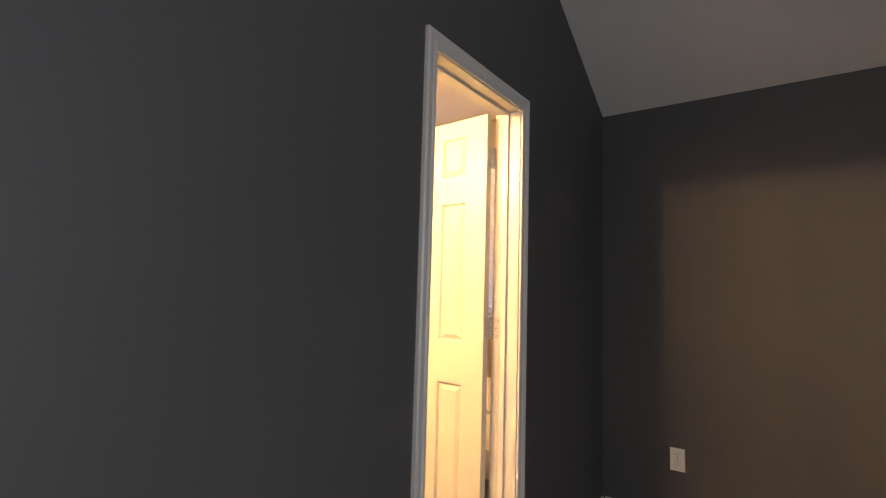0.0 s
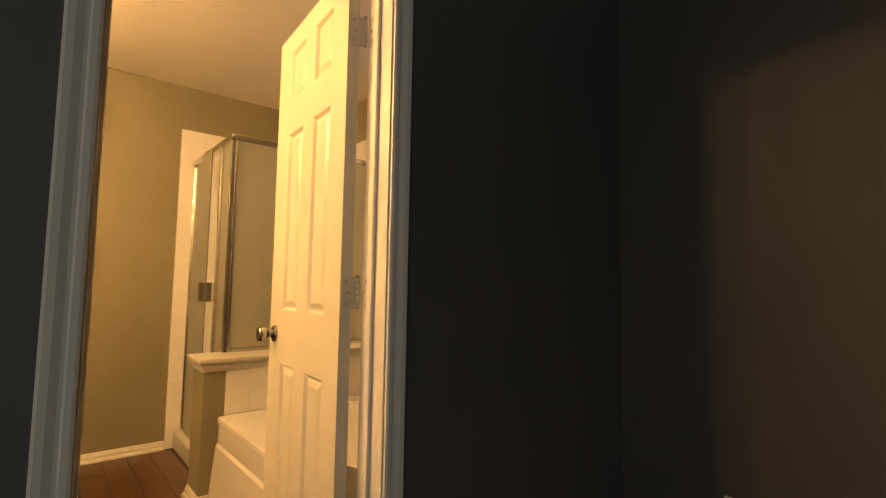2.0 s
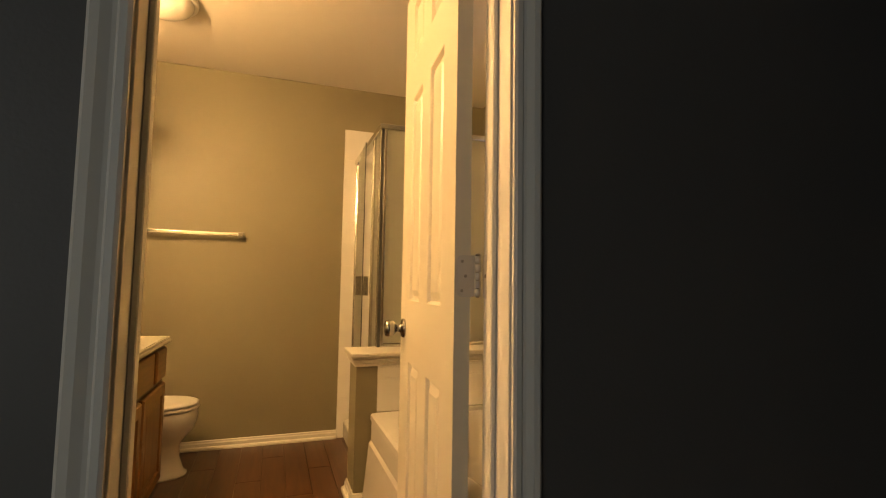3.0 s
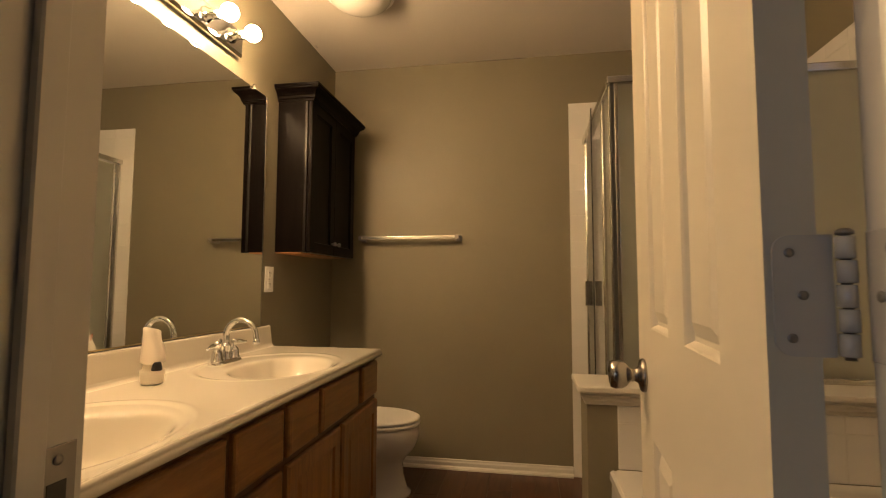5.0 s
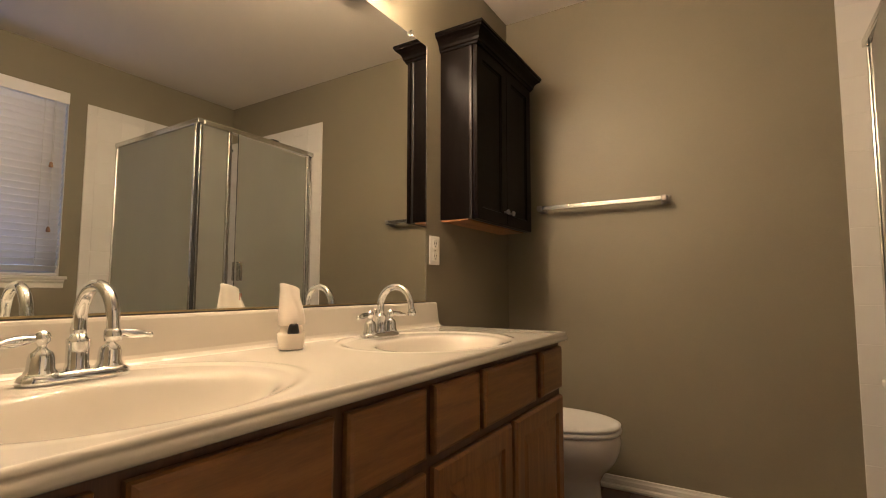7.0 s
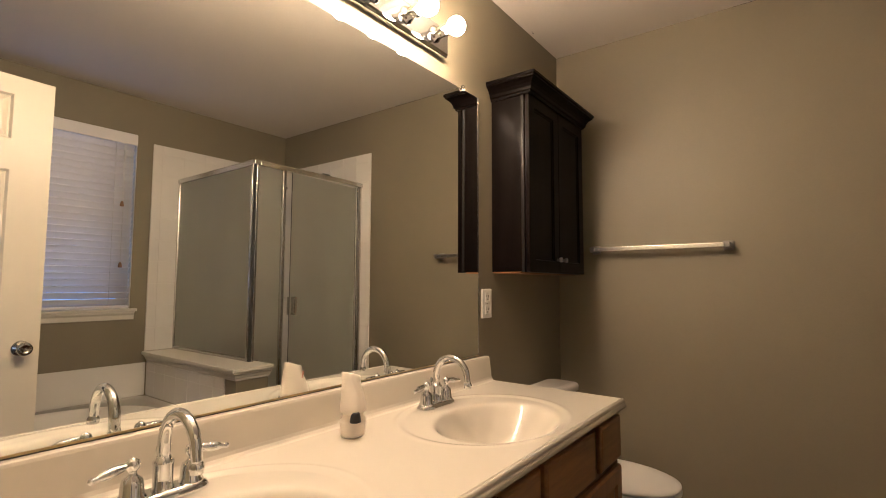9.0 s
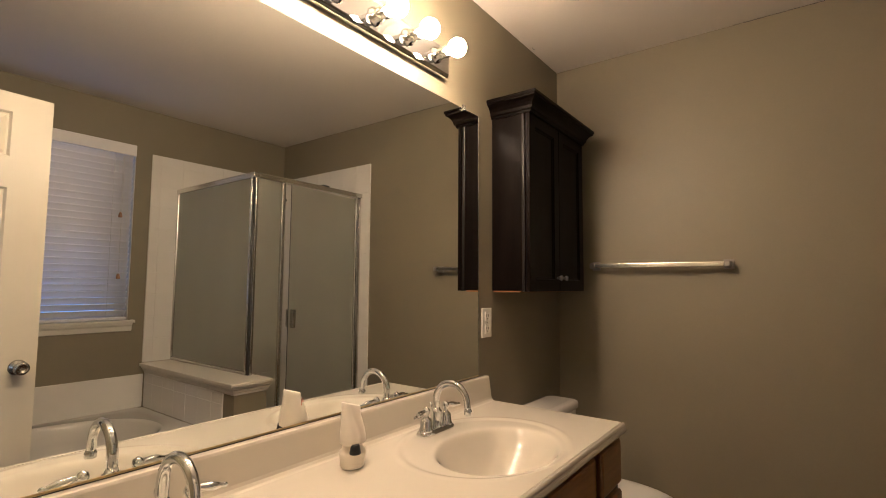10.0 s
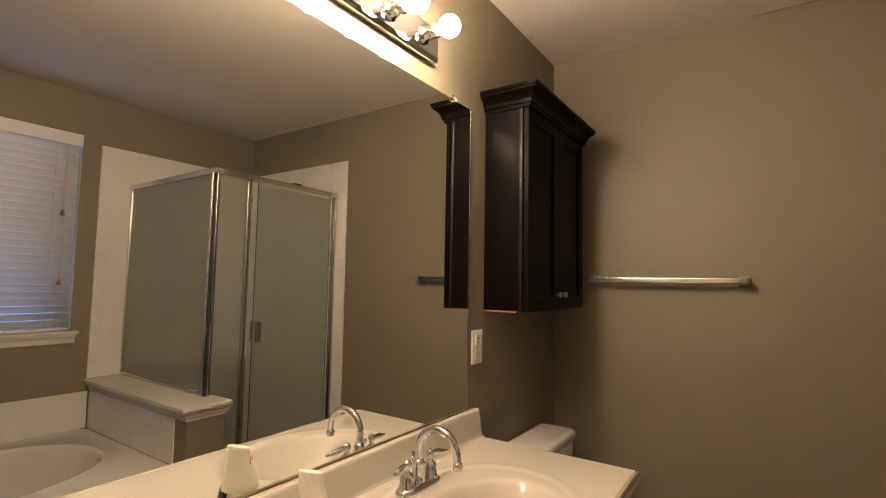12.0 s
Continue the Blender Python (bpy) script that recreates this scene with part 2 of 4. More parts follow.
def lathe(bm, profile, seg=24, m=None):
    """Turns a profile of (radius, height) round the z axis, then places it by m."""
    rings = []
    for r, z in profile:
        ring = []
        for i in range(seg):
            a = 2 * math.pi * i / seg
            co = Vector((max(r, 1e-5) * math.cos(a), max(r, 1e-5) * math.sin(a), z))
            ring.append(bm.verts.new(m @ co if m else co))
        rings.append(ring)
    for a, b in zip(rings, rings[1:]):
        for i in range(seg):
            f = bm.faces.new((a[i], a[(i + 1) % seg], b[(i + 1) % seg], b[i]))
            f.smooth = True
    bm.faces.new(rings[0][::-1])
    bm.faces.new(rings[-1])
    return bm


def sweep(bm, pts, radii, seg=16):
    """A round tube along points, with a radius at each."""
    pts = [Vector(p) for p in pts]
    rings = []
    up = Vector((0.01, 1, 0.02)).normalized()
    for i, p in enumerate(pts):
        t = (pts[min(i + 1, len(pts) - 1)] - pts[max(i - 1, 0)]).normalized()
        s = t.cross(up)
        if s.length < 1e-3:
            s = t.cross(Vector((1, 0, 0)))
        s.normalize()
        u = s.cross(t)
        r = radii[i] if isinstance(radii, (list, tuple)) else radii
        rings.append([bm.verts.new(p + (s * math.cos(2 * math.pi * k / seg) + u * math.sin(2 * math.pi * k / seg)) * r) for k in range(seg)])
    for a, b in zip(rings, rings[1:]):
        for i in range(seg):
            f = bm.faces.new((a[i], a[(i + 1) % seg], b[(i + 1) % seg], b[i]))
            f.smooth = True
    bm.faces.new(rings[0][::-1])
    bm.faces.new(rings[-1])
    return bm


def loft(bm, rings):
    """Joins closed rings of equal length, with caps."""
    vr = [[bm.verts.new(Vector(p)) for p in ring] for ring in rings]
    n = len(vr[0])
    for a, b in zip(vr, vr[1:]):
        for i in range(n):
            f = bm.faces.new((a[i], a[(i + 1) % n], b[(i + 1) % n], b[i]))
            f.smooth = True
    bm.faces.new(vr[0][::-1])
    bm.faces.new(vr[-1])
    return bm


def prism(bm, outline, a, b, axis):
    """Extrudes a closed outline of pairs from a to b along an axis."""
    def at(p, c):
        if axis == "x":
            return (c, p[0], p[1])
        if axis == "y":
            return (p[0], c, p[1])
        return (p[0], p[1], c)
    r0 = [bm.verts.new(at(p, a)) for p in outline]
    r1 = [bm.verts.new(at(p, b)) for p in outline]
    n = len(outline)
    for i in range(n):
        bm.faces.new((r0[i], r0[(i + 1) % n], r1[(i + 1) % n], r1[i]))
    bm.faces.new(r0[::-1])
    bm.faces.new(r1)
    return bm


def mesh_of(name, bm, material):
    bmesh.ops.recalc_face_normals(bm, faces=bm.faces)
    me = bpy.data.meshes.new(name)
    bm.to_mesh(me)
    bm.free()
    me.materials.append(material)
    return me


def thing(name, m, label, category, group="", kind=""):
    """An Empty at a thing's base; m is a place or a pose."""
    e = new(name)
    e.empty_display_size = 0.05
    e.matrix_basis = m if isinstance(m, Matrix) else Matrix.Translation(m)
    return tagged(e, label, category, group, kind)


def part(name, bm, material, parent, label="", local=False):
    """Links a bmesh as one mesh object under a thing or a part."""
    if not local:
        root, p = Matrix.Identity(4), parent
        while p is not None:
            root = p.matrix_basis @ root
            p = p.parent
        bm.transform(root.inverted())
    ob = new(name, mesh_of(name, bm, material))
    ob.parent = parent
    return tagged(ob, label)


def solo(name, bm, material, label, category="", kind="", group=""):
    ob = new(name, mesh_of(name, bm, material))
    return tagged(ob, label, category, group, kind)


def shared(name, me, loc, parent):
    ob = new(name, me)
    ob.parent = parent
    ob.location = loc
    return ob


# ---- structure: bathroom ----
W = 0.12
solo("wall_mirror_side", boxed(-W, 0, Y_D, Y_F + W, 0, Z_C), M_WALL, "olive grey painted bathroom wall behind the vanity", "wall", "structure")
solo("wall_far", boxed(0.0, X_R, Y_F, Y_F + W, 0, Z_C), M_WALL, "olive grey painted wall behind the toilet and towel bar", "wall", "structure")
bm = bmesh.new()
box(bm, X_R, X_R + 0.14, Y_D, WY0, 0, Z_C)
box(bm, X_R, X_R + 0.14, WY1, Y_F + W, 0, Z_C)
box(bm, X_R, X_R + 0.14, WY0, WY1, 0, WZ0 - 0.02)
box(bm, X_R, X_R + 0.14, WY0, WY1, WZ1, Z_C)
solo("wall_window_side", bm, M_WALL, "olive grey painted wall with a window over the tub", "wall", "structure")
Y_M = 0.156
bm = bmesh.new()
box(bm, -W, JL - 0.02, Y_M, Y_D, 0, Z_C)
box(bm, JR + 0.02, X_R, Y_M, Y_D, 0, Z_C)
box(bm, JL - 0.02, JR + 0.02, Y_M, Y_D, JT + 0.02, Z_C)
solo("wall_door_bath_side", bm, M_WALL, "olive grey painted bathroom wall round the doorway", "wall", "structure")
solo("ceiling_bathroom", boxed(-W, X_R + 0.14, Y_M, Y_F + W, Z_C, Z_C + 0.1), M_CEIL, "flat matt off-white bathroom ceiling", "ceiling", "structure")

# ---- structure: bedroom ----
bm = bmesh.new()
box(bm, X_W - W, JL - 0.02, Y_B, Y_M, 0, EAVE)
box(bm, JR + 0.02, X_E + W, Y_B, Y_M, 0, EAVE)
box(bm, JL - 0.02, JR + 0.02, Y_B, Y_M, JT + 0.02, EAVE)
prism(bm, [(X_W - W, EAVE), (X_E + W, EAVE), (X_E, EAVE + 0.02), (RIDGE_X, RIDGE_Z + 0.02), (X_W, EAVE + 0.02)], Y_B, Y_M, "y")
solo("wall_bedroom_door_side", bm, M_DARK, "charcoal painted bedroom wall round the bathroom doorway", "wall", "structure")
solo("wall_bedroom_end", boxed(X_E, X_E + W, -3.2, Y_B, 0, EAVE), M_DARK, "charcoal painted low end wall of the bedroom", "wall", "structure")
Y_S = -3.2
bm = bmesh.new()
box(bm, X_W - W, -2.4, Y_S - W, Y_S, 0, EAVE)
box(bm, -0.8, X_E + W, Y_S - W, Y_S, 0, EAVE)
box(bm, -2.4, -0.8, Y_S - W, Y_S, 0, 0.8)
box(bm, -2.4, -0.8, Y_S - W, Y_S, 2.1, EAVE)
prism(bm, [(X_W - W, EAVE), (X_E + W, EAVE), (X_E, EAVE + 0.02), (RIDGE_X, RIDGE_Z + 0.02), (X_W, EAVE + 0.02)], Y_S - W, Y_S, "y")
solo("wall_bedroom_back", bm, M_DARK, "charcoal painted bedroom wall with a window", "wall", "structure")
HD0, HD1 = -1.93, -1.155
bm = bmesh.new()
box(bm, X_W - W, X_W, Y_S, HD0, 0, EAVE)
box(bm, X_W - W, X_W, HD1, Y_B, 0, EAVE)
box(bm, X_W - W, X_W, HD0, HD1, 2.05, EAVE)
solo("wall_bedroom_hall_side", bm, M_DARK, "charcoal painted bedroom wall with the hall doorway", "wall", "structure")
bm = bmesh.new()
t = 0.08
prism(bm, [(X_E + W, EAVE - SLOPE * W), (RIDGE_X, RIDGE_Z), (RIDGE_X, RIDGE_Z + t), (X_E + W, EAVE - SLOPE * W + t)], Y_S - W, Y_B, "y")
ws = (RIDGE_Z - EAVE) / (RIDGE_X - X_W)
prism(bm, [(X_W - W, EAVE - ws * W), (RIDGE_X, RIDGE_Z), (RIDGE_X, RIDGE_Z + t), (X_W - W, EAVE - ws * W + t)], Y_S - W, Y_B, "y")
solo("ceiling_bedroom", bm, M_CEIL_B, "sloped off-white vaulted bedroom ceiling", "ceiling", "structure")
solo("floor_bedroom", boxed(X_W - W, X_E + W, Y_S - W, Y_M, -0.1, -0.004), M_CARPET, "beige carpet on the bedroom floor", "floor", "structure")
# hall beyond the bedroom doorway
bm = bmesh.new()
box(bm, -6.6, X_W - W, -2.6, -2.5, 0, 2.5)
box(bm, -6.6, X_W - W, -0.5, -0.4, 0, 2.5)
box(bm, -6.7, -6.6, -2.6, -0.4, 0, 2.5)
solo("wall_hall", bm, M_CEIL_B, "plain off-white hall walls", "wall", "structure")
solo("ceiling_hall", boxed(-6.7, X_W - W, -2.6, -0.4, 2.5, 2.6), M_CEIL_B, "plain off-white hall ceiling", "ceiling", "structure")
solo("floor_hall", boxed(-6.7, X_W - W, -2.6, -0.4, -0.1, -0.004), M_CARPET, "beige carpet on the hall floor", "floor", "structure")
hall = thing("hall_lamp", (-5.6, -1.5, 2.5), "lit round glass lamp on the hall ceiling", "lamp")
part("shade", lathe(bmesh.new(), [(0.02, 1.98), (0.06, 2.0), (0.09, 2.06), (0.09, 2.14), (0.06, 2.2), (0.03, 2.22)], 20, Matrix.Translation((-5.6, -1.5, 0))), M_HALL, hall)
part("rod", lathe(bmesh.new(), [(0.008, 2.2), (0.008, 2.48), (0.05, 2.485), (0.05, 2.5)], 12, Matrix.Translation((-5.6, -1.5, 0))), M_NICKEL, hall)

# ---- ground and floor ----
solo("ground", boxed(-400, 400, -400, 400, -0.5, -0.3), M_GRASS, "dusk lawn round the house", "ground", "structure")
floor = solo("floor_bathroom", boxed(-W, X_R + 0.14, Y_M, Y_F + W, -0.1, -0.012), M_SUB, "red-brown wood laminate bathroom floor", "floor", "structure")

# ---- baseboards ----
BASE = [(0, 0), (0.030, 0), (0.030, 0.008), (0.025, 0.016), (0.013, 0.020), (0.012, 0.038), (0.008, 0.045), (0.006, 0.054), (0, 0.057)]


def baseboard(name, p0, p1, n, label):
    """A moulded board from p0 to p1 on the floor, standing out along n."""
    bm = bmesh.new()
    rings = [[(p[0] + n[0] * d, p[1] + n[1] * d, z) for d, z in BASE] for p in (p0, p1)]
    loft(bm, rings)
    for f in bm.faces:
        f.smooth = False
    return solo(name, bm, M_TRIM, label, "baseboard", "structure")


baseboard("baseboard_far", (0.0, Y_F), (1.50, Y_F), (0, -1), "white moulded baseboard along the far wall")
baseboard("baseboard_toilet", (0.0, 2.02), (0.0, Y_F - 0.016), (1, 0), "white moulded baseboard behind the toilet")
baseboard("baseboard_half_wall", (1.455, 1.72), (1.455, 1.925), (-1, 0), "white moulded baseboard on the half wall's end")
baseboard("baseboard_half_wall_side", (1.439, 1.72), (1.53, 1.72), (0, -1), "white moulded baseboard on the half wall's side")
baseboard("baseboard_bedroom", (JR + 0.062, Y_B), (X_E, Y_B), (0, -1), "white moulded bedroom baseboard beside the doorway")
baseboard("baseboard_bedroom_left", (X_W, Y_B), (JL - 0.062, Y_B), (0, -1), "white moulded bedroom baseboard along the charcoal wall")
baseboard("baseboard_bedroom_end", (X_E, Y_S), (X_E, Y_B - 0.016), (-1, 0), "white moulded baseboard on the bedroom end wall")

# ---- door frame ----
frame_t = thing("door_frame_1", ((JL + JR) / 2, Y_B, 0), "white painted wooden door frame with moulded casing", "door frame", kind="structure")
STOP0, STOP1 = 0.150, 0.176
for name, x0, x1, s in (("jamb_strike_side", JL - 0.019, JL, 1), ("jamb_hinge_side", JR, JR + 0.019, -1)):
    part("jamb", boxed(x0, x1, Y_B - 0.001, Y_D + 0.001, 0, JT + 0.019, 0.001), M_TRIM, frame_t)
    xs = (x1, x1 + 0.011) if s > 0 else (x0 - 0.011, x0)
    part("door_stop", boxed(xs[0], xs[1], STOP0, STOP1, 0, JT, 0.002), M_TRIM, frame_t)
part("head_jamb", boxed(JL, JR, Y_B - 0.001, Y_D + 0.001, JT, JT + 0.019, 0.001), M_TRIM, frame_t)
part("head_stop", boxed(JL + 0.011, JR - 0.011, STOP0, STOP1, JT - 0.011, JT, 0.002), M_TRIM, frame_t)
CAS = [(0.0, 0.0), (0.0, 0.010), (0.006, 0.013), (0.016, 0.013), (0.020, 0.010), (0.026, 0.011), (0.040, 0.017), (0.052, 0.018), (0.057, 0.014), (0.057, 0.0)]


def casing(y, side):
    """Casing round the opening on the wall face y; side is -1 towards the bedroom."""
    r = 0.005
    xi0, xi1, zi = JL - r, JR + r, JT + r
    for which in ("left", "right", "head"):
        bm = bmesh.new()
        if which == "head":
            a = [(xi0 - w, y + side * d, zi + w) for w, d in CAS]
            b = [(xi1 + w, y + side * d, zi + w) for w, d in CAS]
        elif which == "left":
            a = [(xi0 - w, y + side * d, 0) for w, d in CAS]
            b = [(xi0 - w, y + side * d, zi + w) for w, d in CAS]
        else:
            a = [(xi1 + w, y + side * d, 0) for w, d in CAS]
            b = [(xi1 + w, y + side * d, zi + w) for w, d in CAS]
        loft(bm, [a, b])
        for f in bm.faces:
            f.smooth = False
        part("casing", bm, M_TRIM, frame_t)


casing(Y_B, -1)
casing(Y_D, 1)
sp = part("strike_plate", boxed(JL - 0.001, JL + 0.002, 0.178, 0.211, 0.875, 0.975, 0.0008), M_PEWTER, frame_t, "scratched steel strike plate")
part("latch_hole", boxed(JL + 0.0015, JL + 0.0028, 0.184, 0.202, 0.905, 0.945, 0.0004), M_SLOT, sp)
for z in (0.887, 0.963):
    part("screw", lathe(bmesh.new(), [(0.0045, 0), (0.0045, 0.0012), (0.002, 0.0018)], 10, Matrix.Translation((JL + 0.002, 0.193, z)) @ Euler((0, radians(90), 0)).to_matrix().to_4x4()), M_PEWTER, sp)

# ---- door ----
DL, DTH, DZ0, DZ1 = 0.620, 0.035, 0.010, 2.052
ang = math.atan2(0.846 - 0.228, 1.453 - 1.407)
door = thing("door_1", pose(1.407, 0.228, 0, 0, 0, math.degrees(ang)), "white six-panel wooden door standing open into the bathroom", "door")


def panel_rect(bm, s0, s1, z0, z1, y, sgn):
    """A sunk moulded panel: sloping moulding, flat field sunk, raised centre."""
    def ring(i, d):
        return [(s0 + i, y + sgn * d, z0 + i), (s1 - i, y + sgn * d, z0 + i), (s1 - i, y + sgn * d, z1 - i), (s0 + i, y + sgn * d, z1 - i)]
    steps = [(0, 0), (0.003, -0.003), (0.008, -0.0105), (0.014, -0.0105), (0.018, -0.008), (0.032, -0.002)]
    vs = [[bm.verts.new(p) for p in ring(i, d)] for i, d in steps]
    for a, b in zip(vs, vs[1:]):
        for k in range(4):
            bm.faces.new((a[k], a[(k + 1) % 4], b[(k + 1) % 4], b[k]))
    bm.faces.new(vs[-1])


def door_leaf():
    cols = [(0.112, 0.252), (0.346, 0.486)]
    rows = [(0.235, 0.850), (1.036, 1.665), (1.790, 1.975)]
    sx = [0, *cols[0], *cols[1], DL]
    sz = [DZ0, *rows[0], *rows[1], *rows[2], DZ1]
    bm = bmesh.new()
    for y, sgn in ((0.0, 1), (-DTH, -1)):
        for i in range(5):
            for k in range(7):
                a, b, c, d = sx[i], sx[i + 1], sz[k], sz[k + 1]
                if i in (1, 3) and k in (1, 3, 5):
                    panel_rect(bm, a, b, c, d, y, sgn)
                else:
                    bm.faces.new([bm.verts.new(p) for p in ((a, y, c), (b, y, c), (b, y, d), (a, y, d))])
    for p in (((0, 0, DZ0), (0, -DTH, DZ0), (0, -DTH, DZ1), (0, 0, DZ1)), ((DL, 0, DZ0), (DL, -DTH, DZ0), (DL, -DTH, DZ1), (DL, 0, DZ1)),
              ((0, 0, DZ0), (DL, 0, DZ0), (DL, -DTH, DZ0), (0, -DTH, DZ0)), ((0, 0, DZ1), (DL, 0, DZ1), (DL, -DTH, DZ1), (0, -DTH, DZ1))):
        bm.faces.new([bm.verts.new(q) for q in p])
    bmesh.ops.remove_doubles(bm, verts=bm.verts, dist=0.0002)
    return bm


part("leaf", door_leaf(), M_DOOR, door, local=True)
KN = [(0.030, 0), (0.031, 0.004), (0.027, 0.009), (0.015, 0.012), (0.0115, 0.018), (0.0125, 0.026), (0.020, 0.032), (0.0255, 0.040), (0.0265, 0.052), (0.0235, 0.061), (0.015, 0.063), (0.013, 0.060), (0.004, 0.060)]
for y, rx in ((0.0, -90), (-DTH, 90)):
    part("door_knob", lathe(bmesh.new(), KN, 28, pose(DL - 0.062, y, 0.945, rx)), M_NICKEL, door, "satin nickel round door knob", local=True)
part("latch_plate", boxed(DL - 0.0005, DL + 0.0015, -0.030, -0.005, 0.916, 0.974, 0.0005), M_NICKEL, door, local=True)


def hinge_leaf(z):
    """A hinge plate with rounded outer corners, let into the door's edge."""
    rad, out = 0.012, [(-0.0435, z - 0.044), (-0.0435, z + 0.044)]
    for cz, a0 in ((z + 0.044 - rad, 90), (z - 0.044 + rad, 0)):
        out += [(-0.005 - rad + rad * math.cos(radians(a0 - 15 * k)), cz + rad * math.sin(radians(a0 - 15 * k))) for k in range(7)]
    return prism(bmesh.new(), out, -0.0022, 0.0, "x")


for z in (0.267, 1.105, 1.857):
    h = part("hinge", hinge_leaf(z), M_HINGE, door, "worn painted steel butt hinge", local=True)
    for k in range(5):
        part("knuckle", lathe(bmesh.new(), [(0.0052, 0.0004), (0.0062, 0.001), (0.0062, 0.0158), (0.0052, 0.0164)], 14, pose(-0.006, -0.0495 - 0.0006 * (k % 2), z - 0.043 + k * 0.0172)), M_HINGE, h, local=True)
    part("pin", lathe(bmesh.new(), [(0.0035, -0.002), (0.0035, 0.086), (0.0056, 0.0865), (0.0056, 0.089), (0.003, 0.091)], 12, pose(-0.006, -0.0495, z - 0.043)), M_PEWTER, h, local=True)
    for dz, dy in ((-0.031, -0.016), (0.0, -0.024), (0.031, -0.016)):
        part("screw", lathe(bmesh.new(), [(0.0036, 0), (0.0036, 0.0003), (0.0014, 0.0006)], 10, pose(-0.0022, dy, z + dz, 0, -90)), M_PEWTER, h, local=True)
for z in (0.267, 1.105, 1.857):
    h = part("frame_hinge_leaf", boxed(JR - 0.0025, JR + 0.001, 0.180, 0.2135, z - 0.045, z + 0.045, 0.0008), M_HINGE, frame_t, "worn steel hinge leaf")
    for dz, dy in ((-0.032, 0.190), (0.0, 0.200), (0.032, 0.190)):
        part("screw", lathe(bmesh.new(), [(0.004, 0), (0.004, 0.001), (0.002, 0.0014)], 8, pose(JR - 0.0025, dy, z + dz, 0, -90)), M_PEWTER, h)

# ---- vanity cabinet ----
VY0, VY1, VF = 0.216, 1.985, 0.553
van = thing("vanity_cabinet", (0.28, 1.10, 0), "honey oak double vanity cabinet with drawers and doors", "cabinet")
bm = boxed(0.002, VF - 0.02, VY0, VY1, 0.10, 0.655)
box(bm, 0.002, VF - 0.02, VY1 - 0.018, VY1, 0.655, 0.775)
box(bm, 0.002, VF - 0.02, VY0, VY0 + 0.018, 0.655, 0.775)
box(bm, VF - 0.034, VF - 0.02, VY0 + 0.018, VY1 - 0.018, 0.655, 0.775)
box(bm, 0.002, 0.02, VY0 + 0.018, VY1 - 0.018, 0.655, 0.775)
part("body", bm, M_OAK, van)
part("toe_kick", boxed(0.002, VF - 0.07, VY0, VY1, 0.0, 0.10), M_OAK_IN, van)
part("face_frame", boxed(VF - 0.02, VF, VY0, VY1, 0.10, 0.775, 0.001), M_OAK_SHADE, van, "oak face frame darkened for the shade between the fronts")


def front(name, y0, y1, z0, z1, framed):
    """A drawer front with a rounded edge, or a door with a frame and sunk panel."""
    bm = bmesh.new()
    xf = VF + 0.019
    if framed:
        def ring(i, x):
            return [(x, y0 + i, z0 + i), (x, y1 - i, z0 + i), (x, y1 - i, z1 - i), (x, y0 + i, z1 - i)]
        steps = [(0.0, VF + 0.001), (0.0, xf - 0.007), (0.007, xf), (0.052, xf), (0.056, xf - 0.008), (0.062, xf - 0.008), (0.088, xf - 0.003)]
    else:
        def ring(i, x):
            return [(x, y0 + i, z0 + i), (x, y1 - i, z0 + i), (x, y1 - i, z1 - i), (x, y0 + i, z1 - i)]
        steps = [(0.0, VF + 0.001), (0.0, xf - 0.008), (0.003, xf - 0.003), (0.010, xf)]
    loft(bm, [ring(i, x) for i, x in steps])
    for f in bm.faces:
        f.smooth = False
    return part(name, bm, M_OAK if framed else M_OAK_H, van)


TOPZ = (0.618, 0.762)
for y0, y1 in ((1.775, 1.972), (1.373, 1.722), (1.145, 1.345), (0.882, 1.112), (0.545, 0.850), (0.245, 0.515)):
    front("drawer_front", y0, y1, *TOPZ, False)
for y0, y1 in ((1.562, 1.972), (1.145, 1.535), (0.545, 0.850), (0.245, 0.515)):
    front("cabinet_door", y0, y1, 0.135, 0.594, True)
for z0, z1 in ((0.380, 0.594), (0.135, 0.356)):
    front("drawer_front", 0.882, 1.112, z0, z1, False)

# ---- counter with two moulded basins ----
SINKS = (1.515, 0.655)
SX, AX, AY = 0.350, 0.168, 0.218       # basin
RX, BX, BY = 0.305, 0.240, 0.292       # shallow ring round it


def sstep(a, b, v):
    k = np.clip((v - a) / (b - a), 0, 1)
    return k * k * (3 - 2 * k)


